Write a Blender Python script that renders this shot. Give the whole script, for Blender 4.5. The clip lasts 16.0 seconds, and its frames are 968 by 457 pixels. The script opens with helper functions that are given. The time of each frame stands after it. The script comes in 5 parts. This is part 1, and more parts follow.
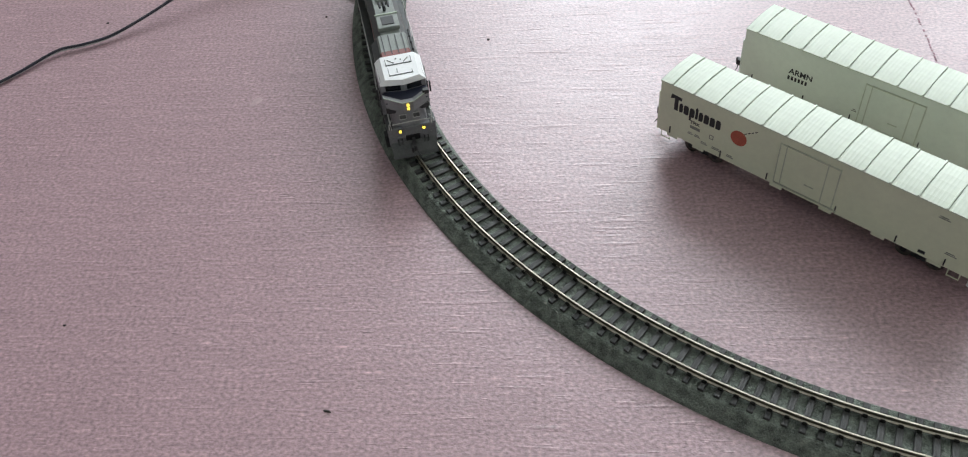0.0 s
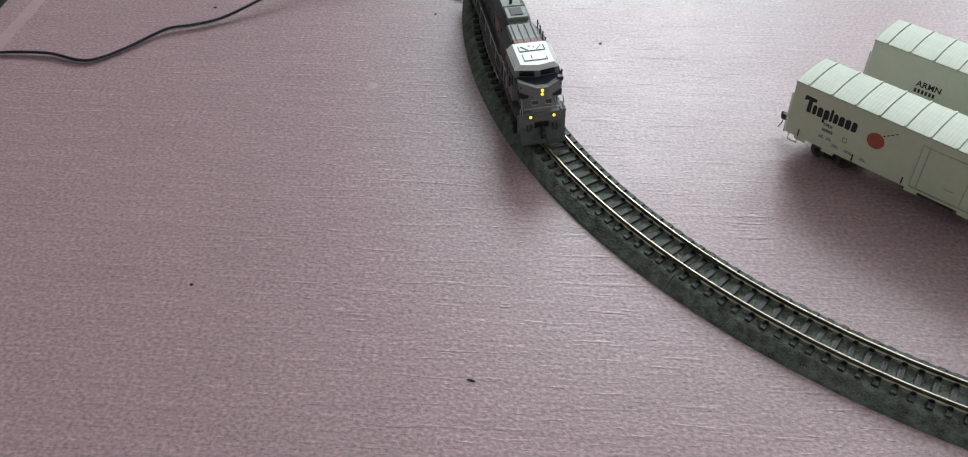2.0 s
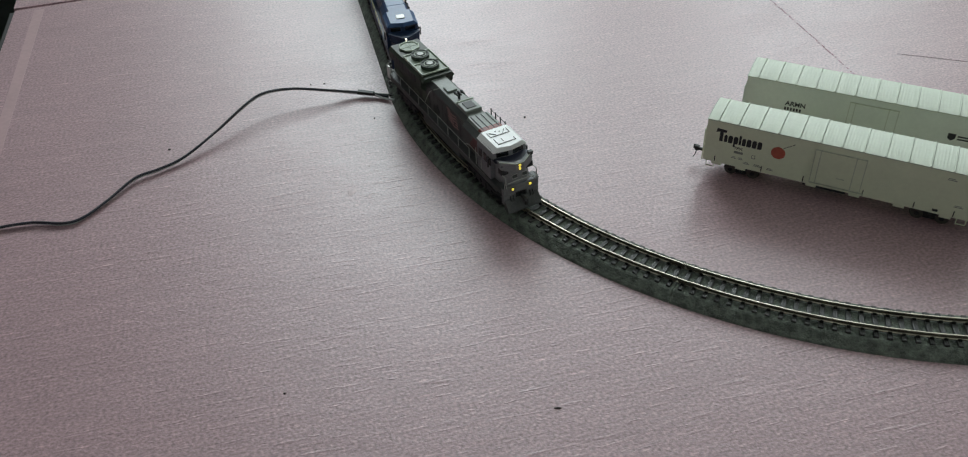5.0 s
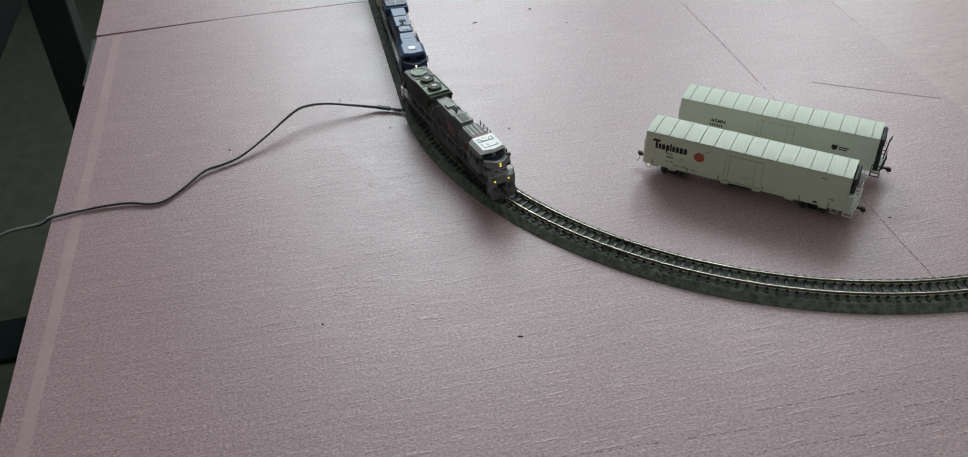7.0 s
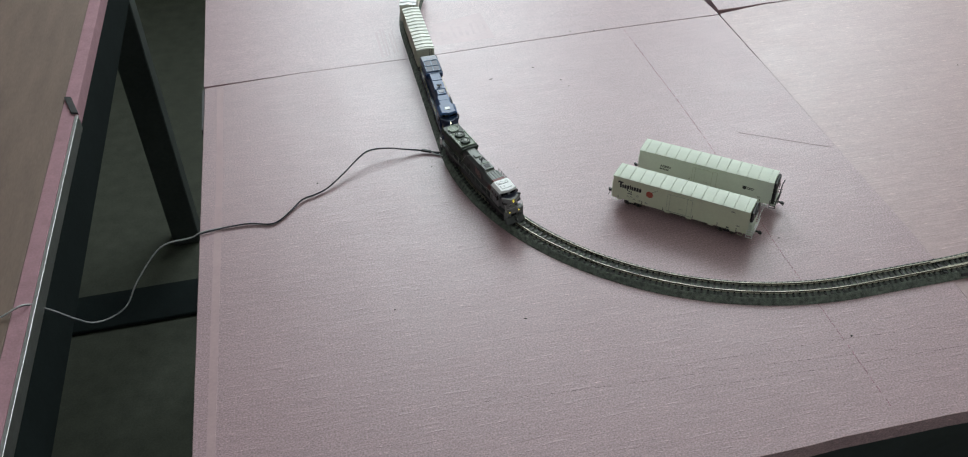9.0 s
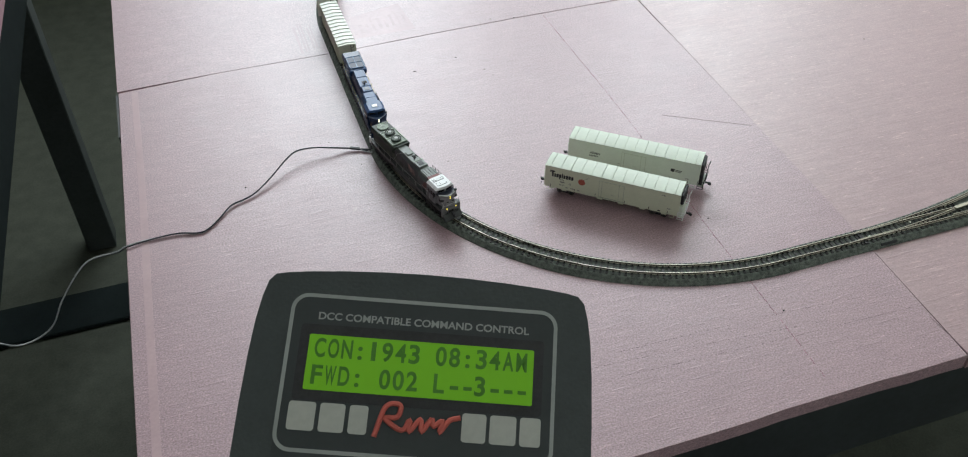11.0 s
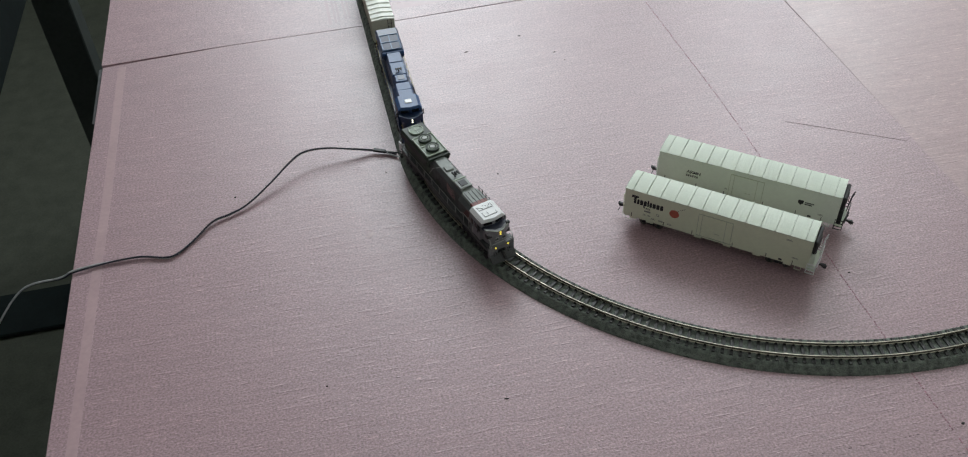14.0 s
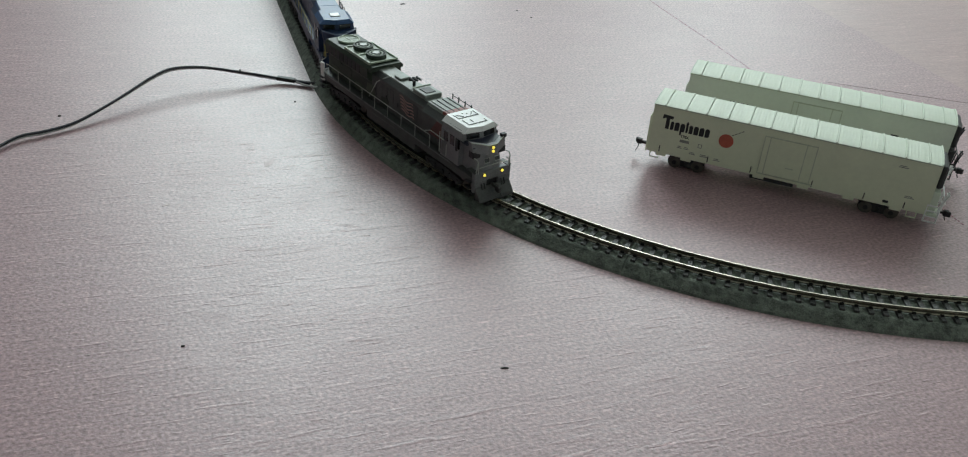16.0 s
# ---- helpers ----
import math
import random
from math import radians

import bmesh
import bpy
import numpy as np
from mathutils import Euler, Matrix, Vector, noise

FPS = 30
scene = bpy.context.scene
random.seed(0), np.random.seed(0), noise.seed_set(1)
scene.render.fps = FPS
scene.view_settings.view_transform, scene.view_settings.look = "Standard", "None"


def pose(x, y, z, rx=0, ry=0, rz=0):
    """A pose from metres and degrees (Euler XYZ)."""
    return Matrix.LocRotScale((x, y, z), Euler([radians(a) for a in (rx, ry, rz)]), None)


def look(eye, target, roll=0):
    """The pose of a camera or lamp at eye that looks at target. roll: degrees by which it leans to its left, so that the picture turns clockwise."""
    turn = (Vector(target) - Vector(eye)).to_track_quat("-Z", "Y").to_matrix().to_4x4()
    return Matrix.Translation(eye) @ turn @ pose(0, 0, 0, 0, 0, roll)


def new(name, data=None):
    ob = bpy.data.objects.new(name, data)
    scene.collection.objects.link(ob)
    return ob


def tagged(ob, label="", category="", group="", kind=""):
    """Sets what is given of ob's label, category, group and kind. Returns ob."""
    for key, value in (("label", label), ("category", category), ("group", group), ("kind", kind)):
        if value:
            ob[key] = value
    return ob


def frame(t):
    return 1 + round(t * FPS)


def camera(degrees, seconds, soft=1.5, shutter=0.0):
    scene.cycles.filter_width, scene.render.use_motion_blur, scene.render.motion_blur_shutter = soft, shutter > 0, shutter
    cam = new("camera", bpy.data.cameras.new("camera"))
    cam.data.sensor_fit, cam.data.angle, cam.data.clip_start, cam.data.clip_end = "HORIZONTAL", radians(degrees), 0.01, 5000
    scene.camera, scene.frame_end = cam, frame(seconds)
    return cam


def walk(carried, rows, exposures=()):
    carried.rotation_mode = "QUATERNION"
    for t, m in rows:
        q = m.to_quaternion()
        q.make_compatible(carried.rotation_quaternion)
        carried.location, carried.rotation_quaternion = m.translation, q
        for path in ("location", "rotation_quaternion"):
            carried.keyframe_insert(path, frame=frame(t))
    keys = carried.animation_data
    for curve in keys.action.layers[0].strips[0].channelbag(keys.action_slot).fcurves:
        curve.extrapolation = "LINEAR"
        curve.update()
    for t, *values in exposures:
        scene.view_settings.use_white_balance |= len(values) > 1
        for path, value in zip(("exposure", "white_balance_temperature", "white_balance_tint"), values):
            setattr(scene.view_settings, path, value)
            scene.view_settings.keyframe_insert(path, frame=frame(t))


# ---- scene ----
# metres; the origin is the centre of the near track curve, on the table's surface
cam = camera(56.0, 16.0, soft=1.1, shutter=0.0)
# seconds, eye, then turn to the left, look up, lean (degrees)
PATH = [
    (0, -0.1987, -0.4072, 0.2492, 6.21, -46.39, -5.61),
    (0.5, -0.1985, -0.3882, 0.2313, 5.79, -44.21, -4.53),
    (1, -0.2080, -0.3908, 0.2300, 5.61, -43.04, -3.11),
    (1.5, -0.2274, -0.4075, 0.2300, 4.99, -43.11, -1.79),
    (2, -0.2523, -0.4276, 0.2290, 4.77, -42.73, -1.12),
    (2.5, -0.2594, -0.4390, 0.2279, 4.95, -42.27, -1.17),
    (3, -0.2530, -0.4440, 0.2303, 4.74, -41.76, -0.90),
    (3.5, -0.2493, -0.4546, 0.2466, 4.84, -41.34, -1.16),
    (4, -0.2680, -0.4616, 0.2807, 1.68, -39.76, -2.39),
    (4.5, -0.3202, -0.4534, 0.2801, -9.40, -38.53, -1.62),
    (5, -0.3452, -0.4655, 0.2743, -12.48, -39.25, -2.54),
    (5.2, -0.3428, -0.4796, 0.2723, -12.30, -39.57, -2.98),
    (7.3, -0.3671, -0.6100, 0.3800, -11.58, -37.98, -1.85),
    (7.5, -0.3772, -0.6325, 0.4118, -11.72, -37.99, -1.50),
    (8, -0.4057, -0.6964, 0.4861, -11.13, -38.39, -2.12),
    (10.3, -0.4017, -0.7660, 0.5349, -14.03, -40.92, -1.97),
    (10.5, -0.4011, -0.7594, 0.5344, -15.04, -40.92, -1.80),
    (11, -0.4175, -0.7404, 0.5366, -18.13, -41.08, -0.92),
    (11.5, -0.4374, -0.7127, 0.5380, -19.74, -41.13, -0.92),
    (12, -0.4394, -0.6979, 0.5374, -20.75, -41.33, -0.94),
    (12.5, -0.4244, -0.6540, 0.5277, -21.34, -41.67, -0.96),
    (13, -0.3968, -0.6254, 0.5168, -17.55, -42.12, -1.56),
    (13.5, -0.3536, -0.6058, 0.4879, -10.86, -42.36, -2.52),
    (14, -0.3452, -0.5649, 0.4332, -11.58, -42.71, -2.58),
    (14.5, -0.3633, -0.5342, 0.3703, -12.67, -42.06, -2.05),
    (15, -0.3593, -0.5008, 0.3093, -15.34, -38.83, 0.58),
    (15.5, -0.3539, -0.4673, 0.2557, -18.45, -36.38, 2.98),
    (16, -0.3658, -0.4672, 0.1981, -20.85, -31.48, 4.68),
]


def eye_pose(x, y, z, yaw, pitch, roll):
    return pose(x, y, z) @ pose(0, 0, 0, 0, 0, yaw) @ pose(0, 0, 0, 90 + pitch) @ pose(0, 0, 0, 0, 0, roll)


# seconds, stops, kelvin, tint
EXPOSURES = [(0, 0.01, 6500, 10), (0.8, -0.24, 6500, 10), (1.5, -0.36, 6500, 10), (2, -0.34, 6500, 9), (3, -0.24, 6500, 9), (3.6, -0.31, 6500, 8), (4, -0.36, 6500, 7), (4.5, -0.63, 6500, 5), (5, -0.65, 6500, 4), (8, -0.61, 6500, 6), (10.5, -0.22, 6450, 6), (11.5, -0.20, 6450, 9), (12, -0.18, 6450, 10), (12.5, -0.47, 6450, 9), (13, -0.47, 6500, 9), (14.5, -0.54, 6550, 8), (15.5, -0.49, 6500, 3), (16, -0.57, 6500, 0)]
walk(cam, [(t, eye_pose(*p)) for t, *p in PATH], EXPOSURES)

# ---- light: two windows behind the table, daylight outside ----
world = bpy.data.worlds.new("sky")
scene.world = world
world.use_nodes = True
wn = world.node_tree.nodes
sky = wn.new("ShaderNodeTexSky")
sky.sky_type, sky.sun_disc = "NISHITA", False
sky.sun_elevation, sky.sun_rotation = radians(38), radians(150)
world.node_tree.links.new(sky.outputs[0], wn["Background"].inputs[0])
wn["Background"].inputs[1].default_value = 0.1

# middle x, middle z, width, height, watts; all in the wall at y = 2.3
WINDOWS = [(0.02, 1.48, 1.15, 1.40, 68.0), (1.45, 1.70, 1.00, 1.40, 56.0)]


def window_light(name, x, y, z, w, h, watts, aim):
    data = bpy.data.lights.new(name, "AREA")
    data.shape, data.size, data.size_y, data.energy, data.color = "RECTANGLE", w, h, watts, (0.89, 0.96, 1.0)
    ob = new(name, data)
    ob.matrix_world = look((x, y, z), aim)
    return ob


for wx, wz, ww, wh, watts in WINDOWS:
    window_light("window_daylight", wx, 2.24, wz, ww - 0.1, wh - 0.1, watts, (wx, 0.0, wz))

# ---- materials ----


def material(name, color, rough=0.5, metal=0.0, vary=0.12, scale=60.0, bump=0.0, bump_scale=400.0, stretch=(1, 1, 1), second=None, spec=0.5, per_piece=0.0):
    """A painted, plastic, wooden or stone surface: colour varied at two scales, with fine relief."""
    m = bpy.data.materials.new(name)
    m.use_nodes = True
    nodes, links = m.node_tree.nodes, m.node_tree.links
    bsdf = nodes["Principled BSDF"]
    bsdf.inputs["Roughness"].default_value, bsdf.inputs["Metallic"].default_value = rough, metal
    bsdf.inputs["Specular IOR Level"].default_value = spec
    coord = nodes.new("ShaderNodeTexCoord")
    mapping = nodes.new("ShaderNodeMapping")
    mapping.inputs["Scale"].default_value = stretch
    links.new(coord.outputs["Object"], mapping.inputs[0])
    big, small = nodes.new("ShaderNodeTexNoise"), nodes.new("ShaderNodeTexNoise")
    big.inputs["Scale"].default_value, small.inputs["Scale"].default_value = scale, scale * 9
    big.inputs["Detail"].default_value, small.inputs["Detail"].default_value = 4, 3
    both = nodes.new("ShaderNodeMix")
    both.inputs[0].default_value = 0.45
    for k, n in ((2, big), (3, small)):
        links.new(mapping.outputs[0], n.inputs["Vector"])
        links.new(n.outputs[0], both.inputs[k])
    ramp = nodes.new("ShaderNodeValToRGB")
    c2 = second or [min(1.0, c * (1 + 2 * vary)) for c in color]
    c1 = color if second else [c * (1 - 2 * vary) for c in color]
    ramp.color_ramp.elements[0].position, ramp.color_ramp.elements[1].position = 0.3, 0.7
    ramp.color_ramp.elements[0].color, ramp.color_ramp.elements[1].color = (*c1, 1), (*c2, 1)
    links.new(both.outputs[0], ramp.inputs[0])
    out = ramp.outputs[0]
    if per_piece:
        info, bright = nodes.new("ShaderNodeObjectInfo"), nodes.new("ShaderNodeMapRange")
        bright.inputs["To Min"].default_value, bright.inputs["To Max"].default_value = 1 - per_piece, 1 + per_piece
        hsv = nodes.new("ShaderNodeHueSaturation")
        links.new(info.outputs["Random"], bright.inputs[0])
        links.new(bright.outputs[0], hsv.inputs["Value"])
        links.new(out, hsv.inputs["Color"])
        out = hsv.outputs[0]
    links.new(out, bsdf.inputs["Base Color"])
    if bump:
        grain, relief = nodes.new("ShaderNodeTexNoise"), nodes.new("ShaderNodeBump")
        grain.inputs["Scale"].default_value, grain.inputs["Detail"].default_value = bump_scale, 5
        relief.inputs["Strength"].default_value, relief.inputs["Distance"].default_value = bump, 0.0008
        links.new(mapping.outputs[0], grain.inputs["Vector"])
        links.new(grain.outputs[0], relief.inputs["Height"])
        links.new(relief.outputs[0], bsdf.inputs["Normal"])
    return m


def glowing(name, color, strength):
    m = bpy.data.materials.new(name)
    m.use_nodes = True
    b = m.node_tree.nodes["Principled BSDF"]
    b.inputs["Base Color"].default_value = (*color, 1)
    b.inputs["Emission Color"].default_value, b.inputs["Emission Strength"].default_value = (*color, 1), strength
    return m



def foam(name, color, sparkle_tint=0.36, grain=0.5):
    """Film-faced insulation foam: fine sparkle painted as flecks, long fibre lines, and scattered wrinkles, all along
    x.
    """
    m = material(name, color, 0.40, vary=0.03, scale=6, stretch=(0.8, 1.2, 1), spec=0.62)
    nodes, links = m.node_tree.nodes, m.node_tree.links
    bsdf = nodes["Principled BSDF"]
    bsdf.inputs["IOR"].default_value = 1.58
    coord = nodes.new("ShaderNodeTexCoord")

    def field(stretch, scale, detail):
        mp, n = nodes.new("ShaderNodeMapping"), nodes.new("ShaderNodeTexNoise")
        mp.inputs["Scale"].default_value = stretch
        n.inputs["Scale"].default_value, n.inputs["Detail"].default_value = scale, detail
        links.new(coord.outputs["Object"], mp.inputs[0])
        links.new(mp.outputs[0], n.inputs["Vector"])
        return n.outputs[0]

    def relief(height, strength, distance, before=None):
        b = nodes.new("ShaderNodeBump")
        b.inputs["Strength"].default_value, b.inputs["Distance"].default_value = strength, distance
        links.new(height, b.inputs["Height"])
        if before:
            links.new(before, b.inputs["Normal"])
        return b.outputs[0]

    wrinkle = nodes.new("ShaderNodeMapRange")
    wrinkle.inputs["From Min"].default_value, wrinkle.inputs["From Max"].default_value = 0.67, 0.78
    links.new(field((0.40, 2.2, 1), 300, 1), wrinkle.inputs[0])
    n1 = relief(wrinkle.outputs[0], 0.30, 0.0004)
    n2 = relief(field((0.12, 1.0, 1), 620, 2), 0.13, 0.0006, n1)
    n3 = relief(field((0.7, 1, 1), 1100, 2), grain, 0.00025, n2)
    n4 = relief(field((1, 1, 1), 14, 2), 0.08, 0.004, relief(field((0.7, 1.2, 1), 95, 2), 0.16, 0.0012, n3))
    crease = nodes.new("ShaderNodeMapRange")
    crease.inputs["From Min"].default_value, crease.inputs["From Max"].default_value = 0.64, 0.72
    links.new(field((0.10, 1, 1), 370, 1), crease.inputs[0])
    n5 = relief(crease.outputs[0], 0.22, 0.0004, n4)
    links.new(n5, bsdf.inputs["Normal"])
    # the film's sparkle painted into its base colour as flecks; fibres in their own tone
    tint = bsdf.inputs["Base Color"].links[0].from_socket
    for stretch, scale, detail, amount in (((0.8, 1.0, 1), 850, 3, sparkle_tint), ((0.05, 1.0, 1), 420, 2, 0.06)):
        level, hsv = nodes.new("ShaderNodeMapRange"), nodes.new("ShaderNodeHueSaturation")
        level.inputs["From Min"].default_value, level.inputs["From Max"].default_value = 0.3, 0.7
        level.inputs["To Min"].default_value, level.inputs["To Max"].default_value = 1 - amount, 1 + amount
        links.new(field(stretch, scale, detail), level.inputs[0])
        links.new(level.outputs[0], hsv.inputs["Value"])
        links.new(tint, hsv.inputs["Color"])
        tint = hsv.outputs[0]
    # short pale streaks along x in the film's colour
    streak, streak_tone = nodes.new("ShaderNodeMapRange"), nodes.new("ShaderNodeHueSaturation")
    streak.inputs["From Min"].default_value, streak.inputs["From Max"].default_value = 0.64, 0.76
    streak.inputs["To Min"].default_value, streak.inputs["To Max"].default_value = 1.0, 1.45
    links.new(field((0.22, 1.7, 1), 380, 2), streak.inputs[0])
    links.new(streak.outputs[0], streak_tone.inputs["Value"])
    links.new(tint, streak_tone.inputs["Color"])
    links.new(streak_tone.outputs[0], bsdf.inputs["Base Color"])
    gloss = nodes.new("ShaderNodeMapRange")
    gloss.inputs["To Min"].default_value, gloss.inputs["To Max"].default_value = 0.36, 0.47
    links.new(field((0.7, 1.3, 1), 30, 2), gloss.inputs[0])
    links.new(gloss.outputs[0], bsdf.inputs["Roughness"])
    return m


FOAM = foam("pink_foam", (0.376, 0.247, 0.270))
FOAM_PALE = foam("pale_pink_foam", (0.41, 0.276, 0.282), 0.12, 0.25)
FOAM_SIDE = material("foam_edge", (0.38, 0.21, 0.245), 0.8, vary=0.1, scale=60, bump=0.4)
PENCIL = material("pencil", (0.22, 0.15, 0.17), 0.8, vary=0.2, scale=200)
MAGENTA = material("printed_line", (0.29, 0.135, 0.175), 0.8, vary=0.4, scale=300)
TAPE = material("pale_tape", (0.47, 0.325, 0.345), 0.34, vary=0.06, scale=40)
INK = material("faded_ink", (0.36, 0.218, 0.24), 0.42, vary=0.08, scale=90, spec=0.72)
FRAME = material("dark_frame", (0.020, 0.025, 0.026), 0.6, vary=0.2, scale=20)
FOOT = material("matt_black_foot", (0.011, 0.016, 0.016), 0.9, vary=0.1, scale=20, spec=0.1)
LEG = material("leg_paint", (0.043, 0.052, 0.049), 0.6, vary=0.15, scale=20)
FLOOR = material("floor_carpet", (0.054, 0.060, 0.044), 0.95, vary=0.15, scale=30, bump=0.5, bump_scale=500)
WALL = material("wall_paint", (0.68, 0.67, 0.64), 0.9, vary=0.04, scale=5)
# near-black for the unseen west wall, to dim the table's left side
WALL_FILL_CUT = material("fill_cutting_wall", (0.09, 0.095, 0.09), 0.9, vary=0.05, scale=5)
WOOD = material("tan_board", (0.18, 0.125, 0.098), 0.7, vary=0.1, scale=12, stretch=(6, 1, 1))
STEEL = material("steel_strip", (0.5, 0.5, 0.5), 0.4, 1.0, vary=0.1)
BALLAST = material("grey_roadbed", (0.130, 0.150, 0.127), 0.85, vary=0.46, scale=270, bump=1.0, bump_scale=900)
TIE = material("tie_plastic", (0.052, 0.052, 0.050), 0.5, spec=0.4, vary=0.3, scale=260, stretch=(3, 0.4, 1), bump=0.4, bump_scale=900, per_piece=0.25)
SPIKE = material("black_rail_chair", (0.010, 0.010, 0.009), 0.7, spec=0.2)
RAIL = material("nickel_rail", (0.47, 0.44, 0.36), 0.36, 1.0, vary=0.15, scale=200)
# brown web, darkened as well for the shade the rail sides lie in
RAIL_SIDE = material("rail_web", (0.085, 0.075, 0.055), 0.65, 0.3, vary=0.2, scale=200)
BLACK = material("black_plastic", (0.025, 0.025, 0.027), 0.55, vary=0.2, scale=120)
REEFER_A = material("pale_grey_reefer_paint", (0.65, 0.70, 0.62), 0.5, vary=0.03, scale=60)
REEFER = material("white_reefer_paint", (0.69, 0.715, 0.55), 0.5, vary=0.03, scale=60)
REEFER_ROOF = material("roof_paint", (0.66, 0.72, 0.61), 0.5, vary=0.03, scale=80)
ROOF_SEAM = material("roof_seam", (0.36, 0.40, 0.33), 0.6)
REEFER_LINE = material("panel_seam", (0.48, 0.51, 0.41), 0.6)
LETTER = material("black_lettering", (0.02, 0.02, 0.022), 0.6)
GREYLETTER = material("small_lettering", (0.22, 0.23, 0.2), 0.6)
ORANGE = material("orange_print", (0.44, 0.10, 0.065), 0.6, vary=0.12, scale=400)
GREY = material("loco_grey", (0.215, 0.215, 0.225), 0.42, vary=0.12, scale=160)
GREY_DK = material("hood_dark_grey", (0.066, 0.070, 0.069), 0.5, vary=0.2, scale=140)
ROOFGREY = material("hood_roof_grey", (0.215, 0.235, 0.215), 0.5, vary=0.12, scale=160)
CAMO = material("camouflage_green", (0.020, 0.030, 0.021), 0.55, scale=110, second=(0.040, 0.054, 0.038))
GREEN = material("radiator_olive", (0.20, 0.25, 0.185), 0.5, vary=0.15, scale=130)
RAILING = material("railing_grey", (0.40, 0.41, 0.39), 0.45)
PALE_GREEN = material("pale_green_edge", (0.40, 0.46, 0.37), 0.5, vary=0.15, scale=160)
GRILLE_GREEN = material("fan_dark_green", (0.03, 0.042, 0.03), 0.6)
WHITE = material("white_cab_roof", (0.80, 0.80, 0.80), 0.35, vary=0.03, scale=120)
RED = material("dark_red_band", (0.21, 0.058, 0.05), 0.5, vary=0.15, scale=200)
NAVY = material("navy_blue_paint", (0.014, 0.034, 0.088), 0.4, vary=0.2, scale=120)
NAVY_ROOF = material("navy_roof", (0.030, 0.085, 0.215), 0.45, vary=0.15, scale=120)
# lighter blue gives the radiator's edge rails a lit look in their colour
NAVY_EDGE = material("lit_blue_edge", (0.10, 0.18, 0.32), 0.45, vary=0.1, scale=140)
YELLOWSTRIPE = material("yellow_stripe", (0.42, 0.36, 0.12), 0.5)
GLASS = material("dark_window", (0.012, 0.014, 0.018), 0.12, spec=0.8)
WHEEL = material("wheel_steel", (0.12, 0.11, 0.10), 0.4, 0.8, vary=0.2)
BOXCAR = material("cream_boxcar", (0.50, 0.52, 0.40), 0.5, vary=0.05, scale=90)
BOXROOF = material("white_boxcar_roof", (0.74, 0.76, 0.68), 0.45, vary=0.05, scale=90)
WIRE = material("black_wire", (0.014, 0.015, 0.026), 0.35, vary=0.2, scale=60)
GREYWIRE = material("grey_wire", (0.46, 0.47, 0.48), 0.35, vary=0.1, scale=60)
CASE = material("throttle_case", (0.046, 0.056, 0.055), 0.55, vary=0.08, scale=90, bump=0.15, bump_scale=900)
FACE = material("throttle_face", (0.034, 0.042, 0.042), 0.45, vary=0.06, scale=60)
SILVER = material("printed_grey", (0.34, 0.36, 0.34), 0.6, vary=0.05)
SILVERLOGO = material("printed_silver", (0.46, 0.47, 0.42), 0.6, vary=0.05)
REDPRINT = material("printed_red", (0.55, 0.12, 0.09), 0.6, vary=0.08)
LCDTEXT = glowing("lcd_segment", (0.06, 0.20, 0.015), 0.06)
LCD = glowing("lcd_backlight", (0.15, 0.42, 0.005), 0.20)
LAMP = glowing("warm_headlight", (1.0, 0.76, 0.10), 1.5)
LAMP_W = glowing("white_headlight", (1.0, 0.93, 0.70), 3.0)

# ---- mesh tools: everything small is drawn in millimetres ----


def box(bm, x0, x1, y0, y1, z0, z1, bevel=0.0, taper=None):
    """taper: (front shrink, back shrink, side shrink) of the top face."""
    made = bmesh.ops.create_cube(bm, size=1.0)["verts"]
    for v in made:
        top = v.co.z > 0
        tf, tb, ts = taper if taper and top else (0, 0, 0)
        v.co = ((x1 - tf) if v.co.x > 0 else (x0 + tb), (y1 - ts) if v.co.y > 0 else (y0 + ts), z1 if top else z0)
    if bevel:
        edges = list({e for v in made for e in v.link_edges})
        bmesh.ops.bevel(bm, geom=edges, offset=bevel, segments=1, affect="EDGES")
    return bm


def cyl(bm, c, r, h, axis="z", seg=16, r2=None):
    turn = {"z": pose(0, 0, 0), "x": pose(0, 0, 0, 0, 90, 0), "y": pose(0, 0, 0, 90, 0, 0)}[axis]
    bmesh.ops.create_cone(bm, cap_ends=True, segments=seg, radius1=r, radius2=r if r2 is None else r2, depth=h, matrix=Matrix.Translation(c) @ turn)
    return bm


def prism(bm, outline, y0, y1):
    """A side outline of (x, z) drawn out across y."""
    a = [bm.verts.new((x, y0, z)) for x, z in outline]
    b = [bm.verts.new((x, y1, z)) for x, z in outline]
    bm.faces.new(a), bm.faces.new(b[::-1])
    for i in range(len(a)):
        j = (i + 1) % len(a)
        bm.faces.new((a[j], a[i], b[i], b[j]))
    bmesh.ops.recalc_face_normals(bm, faces=bm.faces)
    return bm


def section(bm, outline, x0, x1):
    """A cross-section of (y, z) drawn out along x."""
    a = [bm.verts.new((x0, y, z)) for y, z in outline]
    b = [bm.verts.new((x1, y, z)) for y, z in outline]
    bm.faces.new(a), bm.faces.new(b[::-1])
    for i in range(len(a)):
        j = (i + 1) % len(a)
        bm.faces.new((a[j], a[i], b[i], b[j]))
    bmesh.ops.recalc_face_normals(bm, faces=bm.faces)
    return bm


